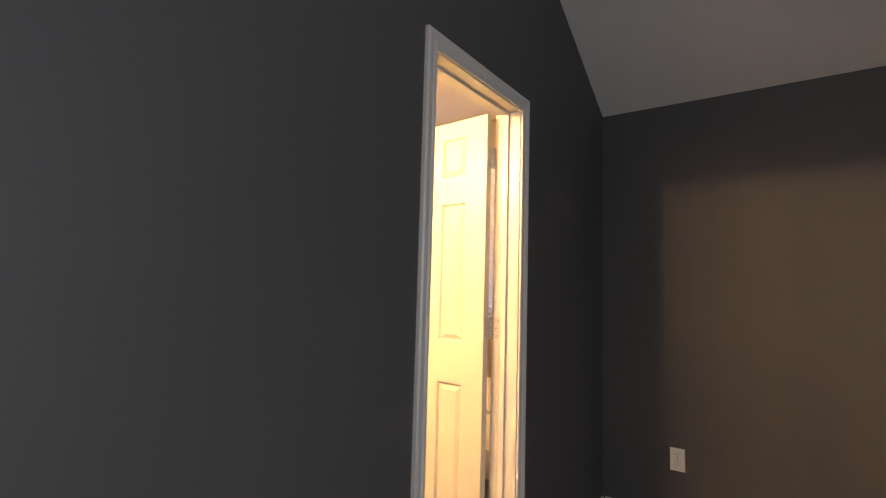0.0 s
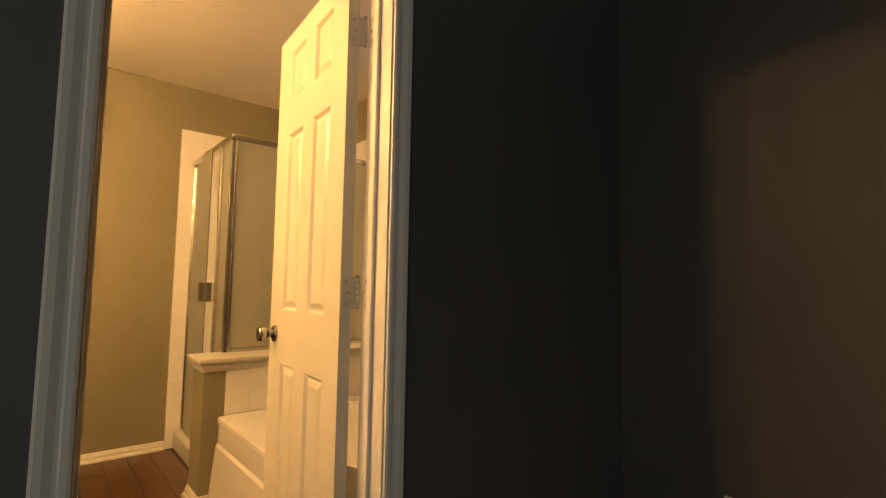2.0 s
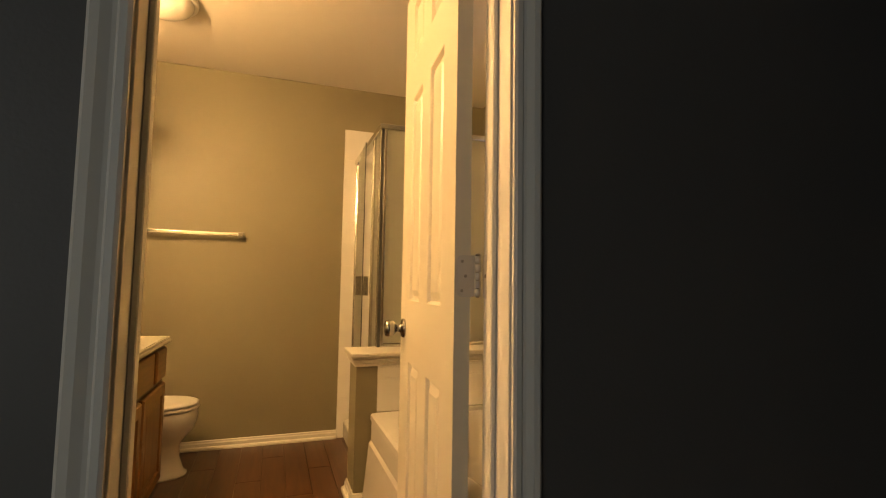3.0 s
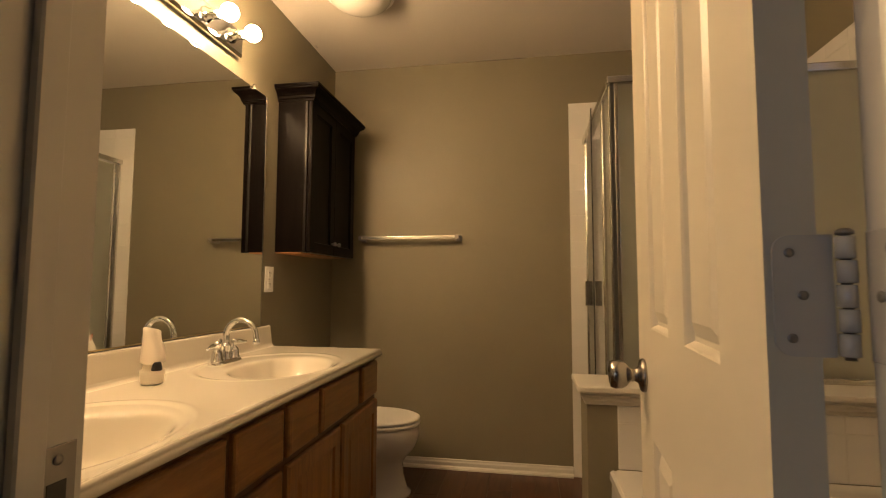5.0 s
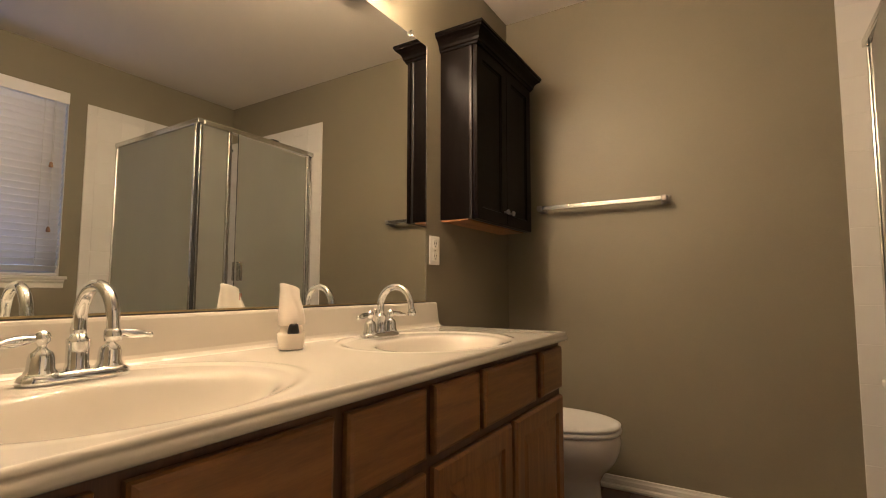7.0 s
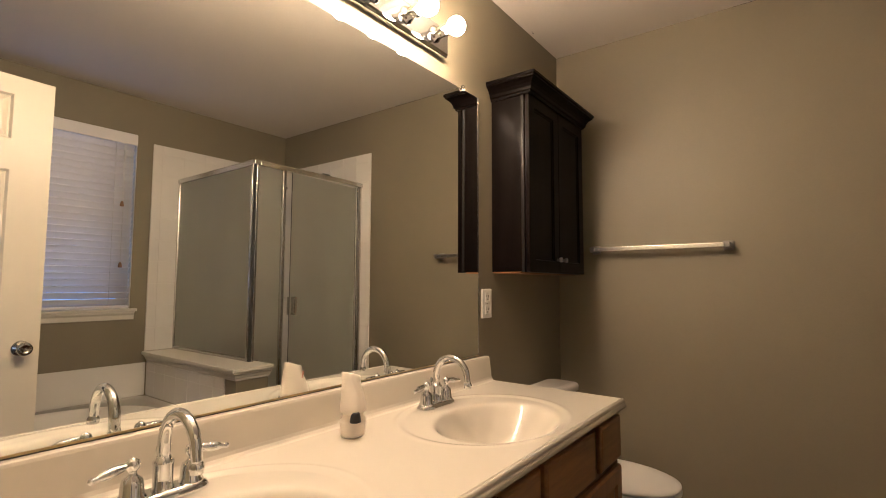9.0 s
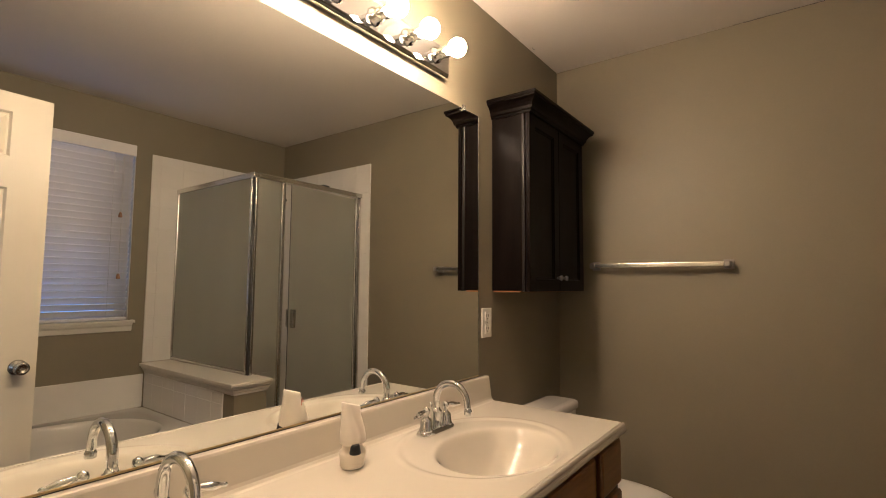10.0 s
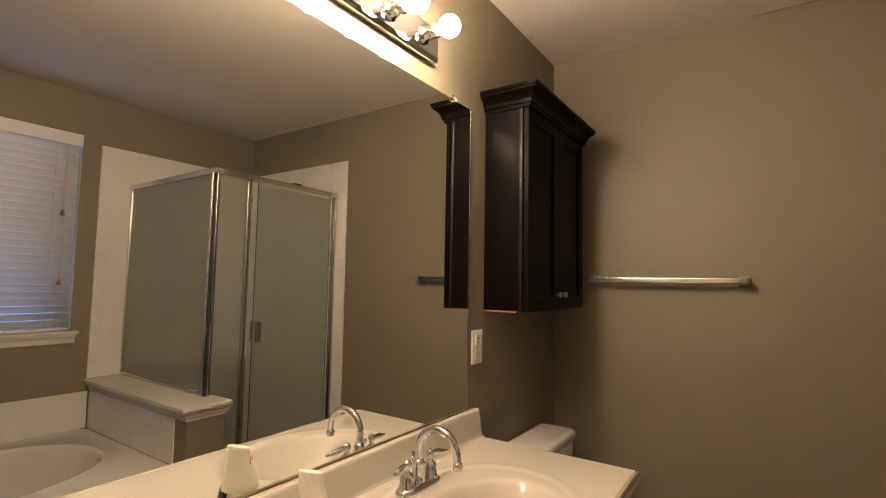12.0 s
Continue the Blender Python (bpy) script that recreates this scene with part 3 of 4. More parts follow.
def counter_mesh():
    CY0, CY1, CX0, CX1 = 0.2155, 2.0, 0.003, 0.564
    nx, ny = 142, 430
    X, Y = np.meshgrid(np.linspace(CX0, CX1, nx), np.linspace(CY0, CY1, ny), indexing="ij")
    Z = np.full_like(X, COUNTER)
    for cy in SINKS:
        ro = np.sqrt(((X - RX) / BX) ** 2 + ((Y - cy) / BY) ** 2)
        ri = np.sqrt(((X - SX) / AX) ** 2 + ((Y - cy) / AY) ** 2)
        Z -= 0.0030 * (1 - sstep(0.93, 1.0, ro))
        Z += 0.0012 * np.exp(-((ro - 1.02) / 0.03) ** 2)
        u = 1 - np.minimum(ri, 1.5) ** 2.4
        Z -= 0.146 * 0.5 * (u + np.sqrt(u * u + 0.012))
    verts = np.stack([X, Y, Z], -1).reshape(-1, 3).tolist()
    faces = [(i * ny + k, (i + 1) * ny + k, (i + 1) * ny + k + 1, i * ny + k + 1) for i in range(nx - 1) for k in range(ny - 1)]
    # the rounded front nose and end
    zt = COUNTER
    prof = [(CX1 + dx, zt + dz) for dx, dz in ((0, 0), (0.0016, -0.0022), (0.0030, -0.0024), (0.0044, -0.0004), (0.0070, 0.0018), (0.0105, 0.0008), (0.0135, -0.0030), (0.0150, -0.0080), (0.0148, -0.0100), (0.0165, -0.0120), (0.0190, -0.0170), (0.0202, -0.0225), (0.0190, -0.0265), (0.0150, -0.0290), (-0.03, -0.0295))]
    b0 = len(verts)
    for y in (CY0, CY1 - 0.004, CY1):
        for x, z in prof:
            k = 0.003 if y == CY1 else 0
            verts.append((x - k, y, z - k))
    n = len(prof)
    for r in range(2):
        for i in range(n - 1):
            faces.append((b0 + r * n + i, b0 + (r + 1) * n + i, b0 + (r + 1) * n + i + 1, b0 + r * n + i + 1))
    faces.append(tuple(b0 + 2 * n + i for i in range(n)))
    c0 = len(verts)
    verts += [(CX0, CY1, zt), (CX1, CY1, zt), (CX1, CY1, zt - 0.032), (CX0, CY1, zt - 0.032)]
    faces.append((c0, c0 + 1, c0 + 2, c0 + 3))
    me = bpy.data.meshes.new("countertop")
    me.from_pydata(verts, [], faces)
    me.polygons.foreach_set("use_smooth", [True] * len(me.polygons))
    me.materials.append(M_MARBLE)
    me.update()
    return me


top = thing("vanity_countertop", (0.28, 1.10, COUNTER - 0.036), "cream cultured marble vanity top with two moulded oval basins", "countertop")
ct = new("slab", counter_mesh())
ct.parent = top
ct.matrix_parent_inverse = top.matrix_basis.inverted()
bm = bmesh.new()
prism(bm, [(0.002, COUNTER - 0.002), (0.052, COUNTER - 0.001), (0.043, COUNTER + 0.002), (0.037, COUNTER + 0.008), (0.034, COUNTER + 0.016), (0.0235, COUNTER + 0.090), (0.021, COUNTER + 0.096), (0.017, COUNTER + 0.098), (0.002, COUNTER + 0.098)], 0.2165, 2.0, "y")
part("backsplash", bm, M_MARBLE, top)
for cy in SINKS:
    d = part("drain", lathe(bmesh.new(), [(0.022, 0.0), (0.022, 0.003), (0.018, 0.004), (0.016, 0.002), (0.006, 0.002)], 20, Matrix.Translation((SX, cy, COUNTER - 0.1505))), M_CHROME, top, "chrome drain ring")


# ---- faucets ----
def make_faucet(m):
    f = thing("faucet", m, "chrome two-handle gooseneck faucet on the vanity top", "faucet", "vanity faucets")
    bm = bmesh.new()
    def ov(rx, ry, z, n=32):
        out = []
        for i in range(n):
            a = 2 * math.pi * i / n
            c, s = math.cos(a), math.sin(a)
            out.append((rx * math.copysign(abs(c) ** 0.7, c), ry * math.copysign(abs(s) ** 0.45, s), z))
        return out
    loft(bm, [ov(0.027, 0.082, 0), ov(0.029, 0.084, 0.002), ov(0.029, 0.084, 0.008), ov(0.026, 0.081, 0.014), ov(0.022, 0.076, 0.018), ov(0.018, 0.07, 0.0195)])
    part("base_plate", bm, M_CHROME, f, local=True)
    part("spout_body", lathe(bmesh.new(), [(0.0195, 0.016), (0.0195, 0.022), (0.0175, 0.026), (0.0175, 0.062), (0.0185, 0.066), (0.0185, 0.070), (0.014, 0.073), (0.012, 0.08)], 24), M_CHROME, f, local=True)
    R = 0.061
    pts = [(0, 0, 0.07), (0, 0, 0.088), (0, 0, 0.102)]
    pts += [(R - R * math.cos(a), 0, 0.104 + R * math.sin(a)) for a in np.linspace(0, math.pi, 19)]
    pts += [(2 * R + 0.002, 0, 0.096), (2 * R + 0.003, 0, 0.088)]
    sp_ = part("spout", sweep(bmesh.new(), pts, [0.0118] * 3 + [0.0118 - 0.0018 * i / 18 for i in range(19)] + [0.0098, 0.0098]), M_CHROME, f, "arched chrome spout", local=True)
    part("aerator", lathe(bmesh.new(), [(0.009, -0.016), (0.0125, -0.015), (0.0132, -0.004), (0.0112, 0.0), (0.0100, 0.004)], 20, Matrix.Translation((2 * R + 0.003, 0, 0.090))), M_CHROME, sp_, local=True)
    for s in (-1, 1):
        hb = part("handle", lathe(bmesh.new(), [(0.0235, 0.015), (0.0235, 0.020), (0.0200, 0.025), (0.0188, 0.044), (0.0165, 0.052), (0.0090, 0.058), (0.0065, 0.062), (0.0075, 0.066), (0.0115, 0.071), (0.0125, 0.078), (0.0100, 0.085), (0.0045, 0.088), (0.003, 0.090)], 22, Matrix.Translation((0, s * 0.052, 0))), M_CHROME, f, local=True)
        lv = [(0, s * 0.052, 0.077), (0.0, s * 0.064, 0.077), (0.002, s * 0.078, 0.075), (0.004, s * 0.092, 0.073), (0.006, s * 0.104, 0.071), (0.008, s * 0.112, 0.070), (0.008, s * 0.117, 0.0695), (0.009, s * 0.121, 0.069), (0.009, s * 0.124, 0.0688)]
        part("lever", sweep(bmesh.new(), lv, [0.0065, 0.006, 0.0085, 0.0095, 0.0072, 0.0042, 0.0055, 0.0048, 0.001], 12), M_CHROME, hb, local=True)
    rod = part("lift_rod", lathe(bmesh.new(), [(0.002, 0.015), (0.002, 0.075), (0.0045, 0.078), (0.006, 0.084), (0.0045, 0.091), (0.002, 0.093)], 12, Matrix.Translation((-0.022, 0, 0))), M_CHROME, f, local=True)
    return f


fa = make_faucet(pose(0.113, 1.518, COUNTER - 0.0035))
copy_thing(fa, pose(0.122, 0.666, COUNTER - 0.0035))

# ---- soap dispenser ----
bx, by = 0.128, 1.137
soap = thing("soap_bottle", (bx, by, COUNTER), "milky white inverted soap bottle with a black spout", "bottle")


def oval_ring(cx, cy, z, rx, ry, n=28, tilt=0.0):
    return [(cx + rx * math.cos(2 * math.pi * i / n), cy + ry * math.sin(2 * math.pi * i / n), z + tilt * math.sin(2 * math.pi * i / n)) for i in range(n)]


def twist_ring(cx, cy, z, a, b, spin, tilt, n=40):
    """An oval ring with a soft pinch on one side, turned by spin."""
    out = []
    for i in range(n):
        w = 2 * math.pi * i / n
        k = 1 - 0.16 * math.exp(-((w - 4.1) / 0.30) ** 2)
        u, v = a * k * math.cos(w), b * k * math.sin(w)
        x_, y_ = u * math.cos(spin) - v * math.sin(spin), u * math.sin(spin) + v * math.cos(spin)
        out.append((cx + x_, cy + y_, z + tilt * y_ / a))
    return out


part("base", loft(bmesh.new(), [oval_ring(bx, by, COUNTER + z, r * 0.85, r) for z, r in ((0, 0.030), (0.003, 0.033), (0.02, 0.035), (0.036, 0.0375), (0.042, 0.037), (0.044, 0.031), (0.058, 0.029), (0.062, 0.026))]), M_SOAP_B, soap, "translucent plastic bottle base")
part("spout", loft(bmesh.new(), [oval_ring(bx + 0.031, by - 0.020, COUNTER + z, a, b, 16) for z, a, b in ((0.043, 0.0135, 0.0150), (0.045, 0.0140, 0.0155), (0.060, 0.0115, 0.0125), (0.066, 0.0100, 0.0110), (0.068, 0.007, 0.008))]), M_BLACK, soap, "black plastic spout")
part("bottle_body", loft(bmesh.new(), [twist_ring(bx, by + dy, COUNTER + z, a, b, sp, tl) for z, a, b, sp, dy, tl in ((0.061, 0.036, 0.028, 2.2, 0, 0), (0.065, 0.042, 0.0340, 2.2, 0, 0), (0.080, 0.0415, 0.0335, 2.2, 0, 0), (0.098, 0.038, 0.031, 2.15, -0.002, 0), (0.115, 0.0340, 0.0275, 2.0, -0.004, -0.001), (0.132, 0.030, 0.0235, 1.8, -0.007, -0.003), (0.148, 0.0275, 0.0215, 1.6, -0.008, -0.006), (0.160, 0.0270, 0.021, 1.5, -0.009, -0.008), (0.162, 0.025, 0.019, 1.5, -0.009, -0.008), (0.1605, 0.015, 0.010, 1.5, -0.009, -0.004))]), M_SOAP, soap, "tapered milky bottle")
bm = bmesh.new()
for k, (y0, z0, w, hgt) in enumerate(((0.004, 0.132, 0.0012, 0.020), (0.009, 0.136, 0.0012, 0.012))):
    box(bm, bx - 0.0300 + 0.0008 * k, bx - 0.0285 + 0.0008 * k, by + y0 - w, by + y0 + w, COUNTER + z0 - hgt / 2, COUNTER + z0 + hgt / 2)
part("print", bm, M_RED, soap, "faint red printed mark")

# ---- mirror ----
MY0, MY1, MZ0, MZ1 = 0.225, 1.948, 0.922, 2.014
mir = thing("wall_mirror", (0, 1.08, MZ0), "large frameless plate mirror over the vanity", "mirror")
part("mirror_glass", boxed(-0.004, 0.0015, MY0, MY1, MZ0 - 0.007, MZ1, 0.0004), M_MIRROR, mir)
part("bottom_channel", boxed(0.0005, 0.0045, MY0, MY1, MZ0 - 0.0132, MZ0 - 0.0110), M_RUBBER, mir, "dark bottom channel")
# Gold holds real tarnish and also paints in the backsplash's yellow reflection.
part("worn_edge", boxed(0.0005, 0.0040, MY0, MY1, MZ0 - 0.0110, MZ0 - 0.0072), M_GOLD, mir, "tarnished bottom edge coloured with the backsplash's yellow reflection")
# Aluminium strip stands in for the white reflection along the glass edge.
part("side_edge", boxed(0.0005, 0.0030, MY1, MY1 + 0.003, MZ0, MZ1), M_ALU, mir, "mirror side edge as a bright strip for its reflection")
for y in (1.826, 0.40):
    part("clip", boxed(0.002, 0.013, y - 0.008, y + 0.008, MZ1 - 0.008, MZ1 + 0.012, 0.002), clear_glass("clear_clip", (0.9, 0.9, 0.85), 0.1), mir, "clear plastic mirror clip")

# ---- light bar ----
LZ = 2.143
bar = thing("vanity_light", (0, 1.045, LZ), "polished metal bar light with eight lit globe bulbs", "light fixture")
bm = bmesh.new()
prism(bm, [(0.002, LZ - 0.058), (0.022, LZ - 0.058), (0.027, LZ - 0.052), (0.029, LZ - 0.044), (0.029, LZ + 0.044), (0.027, LZ + 0.052), (0.022, LZ + 0.058), (0.002, LZ + 0.058)], 0.400, 1.690, "y")
part("back_plate", bm, M_CHROME, bar)
for k in range(8):
    y = 1.607 - 0.160 * k
    s = part("socket", lathe(bmesh.new(), [(0.031, -0.021), (0.031, -0.016), (0.023, -0.010), (0.020, 0.014), (0.022, 0.034), (0.016, 0.036)], 22, pose(0.050, y, LZ, 0, 90)), M_CHROME, bar)
    part("bulb", lathe(bmesh.new(), [(0.012, 0.034), (0.014, 0.042)] + [(0.034 * math.sin(a), 0.078 - 0.034 * math.cos(a)) for a in np.linspace(0.42, math.pi - 0.03, 13)], 24, pose(0.050, y, LZ, 0, 90)), M_BULB, s, "lit globe bulb")

# ---- wall cabinet over the toilet ----
KY0, KY1, KZ0, KZ1, KD = 2.060, 2.672, 1.258, 2.050, 0.162
cab = thing("wall_cabinet", (0.0, 2.366, KZ0), "espresso-stained wooden wall cabinet with crown moulding over the toilet", "cabinet")
part("body", boxed(0.002, KD, KY0, KY1, KZ0 + 0.006, KZ1, 0.001), M_ESPRESSO, cab)
part("face_frame", boxed(KD - 0.014, KD + 0.001, KY0 - 0.0015, KY1 + 0.0015, KZ0 + 0.003, KZ1 - 0.001, 0.003, 2), M_ESPRESSO_SHEEN, cab)
part("bottom_panel", boxed(0.004, KD - 0.023, KY0 + 0.002, KY1 - 0.002, KZ0, KZ0 + 0.006), M_RAW, cab, "unstained orange wood underside")


def shaker(y0, y1, z0, z1, x0):
    def ring(i, x):
        return [(x, y0 + i, z0 + i), (x, y1 - i, z0 + i), (x, y1 - i, z1 - i), (x, y0 + i, z1 - i)]
    bm = loft(bmesh.new(), [ring(i, x) for i, x in ((0, x0), (0, x0 + 0.017), (0.0015, x0 + 0.019), (0.052, x0 + 0.019), (0.056, x0 + 0.012), (0.060, x0 + 0.0115), (0.064, x0 + 0.0095))])
    for f in bm.faces:
        f.smooth = False
    return bm


ym = (KY0 + KY1) / 2
for y0, y1, ky in ((KY0 + 0.001, ym - 0.0015, ym - 0.030), (ym + 0.0015, KY1 - 0.001, ym + 0.030)):
    d = part("door", shaker(y0, y1, KZ0 + 0.004, KZ1 - 0.02, KD + 0.006), M_ESPRESSO, cab)
    part("knob", lathe(bmesh.new(), [(0.006, 0), (0.005, 0.008), (0.010, 0.014), (0.0125, 0.019), (0.011, 0.024), (0.005, 0.026)], 18, pose(KD + 0.025, ky, KZ0 + 0.065, 0, 90)), M_PEWTER, d, "dull metal knob")
CROWN = [(0.0, -0.022), (0.006, -0.022), (0.008, -0.012), (0.014, -0.009), (0.016, 0.004), (0.022, 0.016), (0.032, 0.027), (0.043, 0.034), (0.043, 0.042), (0.048, 0.043), (0.048, 0.055), (0.0, 0.055)]
bm = bmesh.new()
xf = KD + 0.027
cs = []
for w, z in CROWN:
    cs.append((w, KZ1 + z))
r0 = [(0.002, KY0 - w, z) for w, z in cs]
r1 = [(xf + w, KY0 - w, z) for w, z in cs]
r2 = [(xf + w, KY1 + w, z) for w, z in cs]
r3 = [(0.002, KY1 + w, z) for w, z in cs]
loft(bm, [r0, r1, r2, r3])
box(bm, 0.003, xf, KY0, KY1, KZ1 + 0.001, KZ1 + 0.050)
for f in bm.faces:
    f.smooth = False
part("crown_moulding", bm, M_ESPRESSO, cab)


# ---- outlets ----
def outlet(m, label):
    """A duplex outlet; local x stands out from the wall, y along it."""
    o = thing("wall_outlet", m, label, "outlet", "wall outlets")
    part("cover_plate", boxed(0.0, 0.006, -0.038, 0.038, -0.062, 0.062, 0.0025, 2), M_PLATE, o, local=True)
    for dz in (-0.027, 0.027):
        r = part("socket_face", boxed(0.0045, 0.0085, -0.017, 0.017, dz - 0.019, dz + 0.019, 0.004, 2), M_PLATE, o, local=True)
        for dy in (-0.007, 0.007):
            part("slot", boxed(0.0075, 0.0089, dy - 0.0014, dy + 0.0014, dz - 0.002, dz + 0.009), M_SLOT, r, local=True)
        part("slot", boxed(0.0075, 0.0089, -0.0025, 0.0025, dz - 0.012, dz - 0.007), M_SLOT, r, local=True)
    part("screw", lathe(bmesh.new(), [(0.003, 0.0055), (0.003, 0.0070), (0.001, 0.0073)], 10, pose(0, 0, 0, 0, 90)), M_NICKEL, o, local=True)
    return o


outlet(pose(0.001, 2.010, 1.128), "white duplex outlet on the wall beside the mirror")
outlet(pose(X_E - 0.001, -0.318, 0.358, 0, 0, 180), "white duplex outlet low on the charcoal wall")

# ---- towel bar ----
tb = thing("towel_bar", (0.52, Y_F, 1.392), "chrome square towel bar on the far wall", "towel bar")
for x in (0.215, 0.828):
    p = bmesh.new()
    box(p, x - 0.022, x + 0.022, Y_F - 0.008, Y_F, 1.392 - 0.022, 1.392 + 0.022, 0.004, 2)
    box(p, x - 0.013, x + 0.013, Y_F - 0.078, Y_F - 0.006, 1.392 - 0.014, 1.392 + 0.014, 0.005, 2)
    part("post", p, M_PEWTER, tb, "dull metal bracket")
part("rail", boxed(0.225, 0.818, Y_F - 0.074, Y_F - 0.053, 1.392 - 0.0115, 1.392 + 0.0115, 0.004, 3), M_ALU, tb, "bright square rail")

# ---- toilet ----
TY = 2.395
toi = thing("toilet", (0.35, TY, 0), "white china toilet with its lid closed beside the vanity", "toilet")


def egg(cx, cy, z, back, frontr, half, n=40):
    """An egg outline that points along +x."""
    out = []
    for i in range(n):
        a = 2 * math.pi * i / n
        c, s = math.cos(a), math.sin(a)
        out.append((cx + (frontr if c > 0 else back) * (c if c > 0 else math.copysign(abs(c) ** 0.7, c)), cy + half * math.copysign(abs(s) ** 0.9, s), z))
    return out


part("bowl", loft(bmesh.new(), [egg(0.40, TY, z, b, f, h) for z, b, f, h in ((0, 0.22, 0.228, 0.120), (0.014, 0.22, 0.228, 0.120), (0.028, 0.21, 0.208, 0.112), (0.10, 0.19, 0.186, 0.104), (0.160, 0.19, 0.184, 0.108), (0.190, 0.20, 0.200, 0.124), (0.220, 0.21, 0.228, 0.146), (0.255, 0.215, 0.254, 0.166), (0.295, 0.215, 0.268, 0.178), (0.330, 0.215, 0.272, 0.181), (0.352, 0.215, 0.268, 0.180), (0.3615, 0.21, 0.264, 0.176))]), M_CHINA, toi)
part("seat", loft(bmesh.new(), [egg(0.40, TY, z, b, f, h) for z, b, f, h in ((0.363, 0.20, 0.268, 0.178), (0.367, 0.205, 0.274, 0.183), (0.378, 0.205, 0.274, 0.183), (0.383, 0.20, 0.268, 0.178))]), M_PLATE, toi)
part("lid", loft(bmesh.new(), [egg(0.40, TY, z, b, f, h) for z, b, f, h in ((0.385, 0.20, 0.266, 0.176), (0.388, 0.205, 0.272, 0.181), (0.397, 0.205, 0.272, 0.181), (0.403, 0.195, 0.258, 0.170), (0.407, 0.16, 0.20, 0.13), (0.408, 0.05, 0.06, 0.04))]), M_PLATE, toi)
for dy in (-0.075, 0.075):
    part("lid_hinge", boxed(0.178, 0.205, TY + dy - 0.018, TY + dy + 0.018, 0.355, 0.400, 0.006, 2), M_PLATE, toi)


def rbox(x0, x1, y0, y1, r, z, n=6):
    out = []
    for cx, cy, a0 in ((x1 - r, y1 - r, 0), (x0 + r, y1 - r, 90), (x0 + r, y0 + r, 180), (x1 - r, y0 + r, 270)):
        for i in range(n + 1):
            a = radians(a0 + 90 * i / n)
            out.append((cx + r * math.cos(a), cy + r * math.sin(a), z))
    return out


part("tank", loft(bmesh.new(), [rbox(0.022 + i, 0.180 - i, TY - 0.205 + i, TY + 0.185 - i, 0.03, z) for i, z in ((0.02, 0.345), (0.012, 0.36), (0.004, 0.55), (0.0, 0.690))]), M_CHINA, toi)
part("tank_lid", loft(bmesh.new(), [rbox(0.014 + i, 0.190 - i, TY - 0.214 + i, TY + 0.194 - i, 0.03, z) for i, z in ((0.004, 0.690), (0.0, 0.694), (0.0, 0.716), (0.004, 0.726), (0.014, 0.731), (0.03, 0.733))]), M_CHINA, toi)
lev = part("flush_lever", sweep(bmesh.new(), [(0.182, TY - 0.15, 0.655), (0.196, TY - 0.15, 0.655), (0.200, TY - 0.12, 0.652), (0.200, TY - 0.09, 0.648)], [0.009, 0.008, 0.006, 0.006], 10), M_CHROME, toi)
part("foot", boxed(0.19, 0.30, TY - 0.10, TY + 0.10, 0.0, 0.345, 0.03, 2), M_CHINA, toi)

# ---- ceiling dome ----
dome = thing("ceiling_light", (0.46, 1.965, Z_C), "unlit flush opal glass dome light on the ceiling", "ceiling light")
part("rim", lathe(bmesh.new(), [(0.168, 0.0), (0.170, -0.006), (0.168, -0.020), (0.160, -0.024), (0.150, -0.022)], 40, Matrix.Translation((0.46, 1.965, Z_C))), M_PLATE, dome)
part("shade", lathe(bmesh.new(), [(0.152, -0.016), (0.150, -0.030), (0.138, -0.050), (0.112, -0.068), (0.075, -0.081), (0.035, -0.087), (0.004, -0.088)], 40, Matrix.Translation((0.46, 1.965, Z_C))), M_DOME, dome)

# ---- small marks at the ceiling ----
nail = thing("ceiling_nail", (0.024, 2.432, Z_C), "small dark bent nail in the ceiling by the wall", "nail")
part("shank", sweep(bmesh.new(), [(0.024, 2.432, Z_C), (0.024, 2.432, Z_C - 0.008), (0.030, 2.434, Z_C - 0.011)], 0.0016, 8), M_PEWTER, nail)
part("head", lathe(bmesh.new(), [(0.004, 0.0), (0.0045, 0.001), (0.003, 0.002)], 10, pose(0.030, 2.434, Z_C - 0.012)), M_PEWTER, nail)
bm = bmesh.new()
for k in range(9):
    x0 = 0.88 + 0.042 * k
    box(bm, x0, x0 + 0.043, Y_F - 0.002 - 0.0006 * (k % 3), Y_F - 0.0005, Z_C - 0.0012 - 0.0006 * ((k * 2) % 3), Z_C - 0.0004)
solo("trim_ceiling_crack", bm, M_SLOT, "dark hairline crack along the far wall's ceiling joint", "crack", "structure")

# ---- half wall and cap ----
HX, HY0, HY1, CAPZ = 1.455, 1.722, 1.925, 0.738
hw = solo("half_wall", boxed(HX, X_R - 0.002, HY0, HY1, 0, CAPZ - 0.022, 0.002), M_WALL, "olive grey painted half wall between tub and shower", "half wall", "structure")
cap = thing("half_wall_cap", (2.0, 1.82, CAPZ - 0.022), "white wooden ledge with moulding capping the half wall", "ledge")
bm = boxed(HX - 0.035, X_R - 0.003, HY0 - 0.040, HY1 + 0.016, CAPZ - 0.022, CAPZ, 0.005, 2)
part("board", bm, M_TRIM, cap)
MOULD = [(0.0, -0.070), (0.006, -0.070), (0.008, -0.058), (0.014, -0.052), (0.018, -0.040), (0.026, -0.032), (0.026, -0.0225), (0.0, -0.0225)]
r0 = [(X_R - 0.004, HY0 - w, CAPZ + z) for w, z in MOULD]
r1 = [(HX - w, HY0 - w, CAPZ + z) for w, z in MOULD]
r2 = [(HX - w, HY1 + w * 0.4, CAPZ + z) for w, z in MOULD]
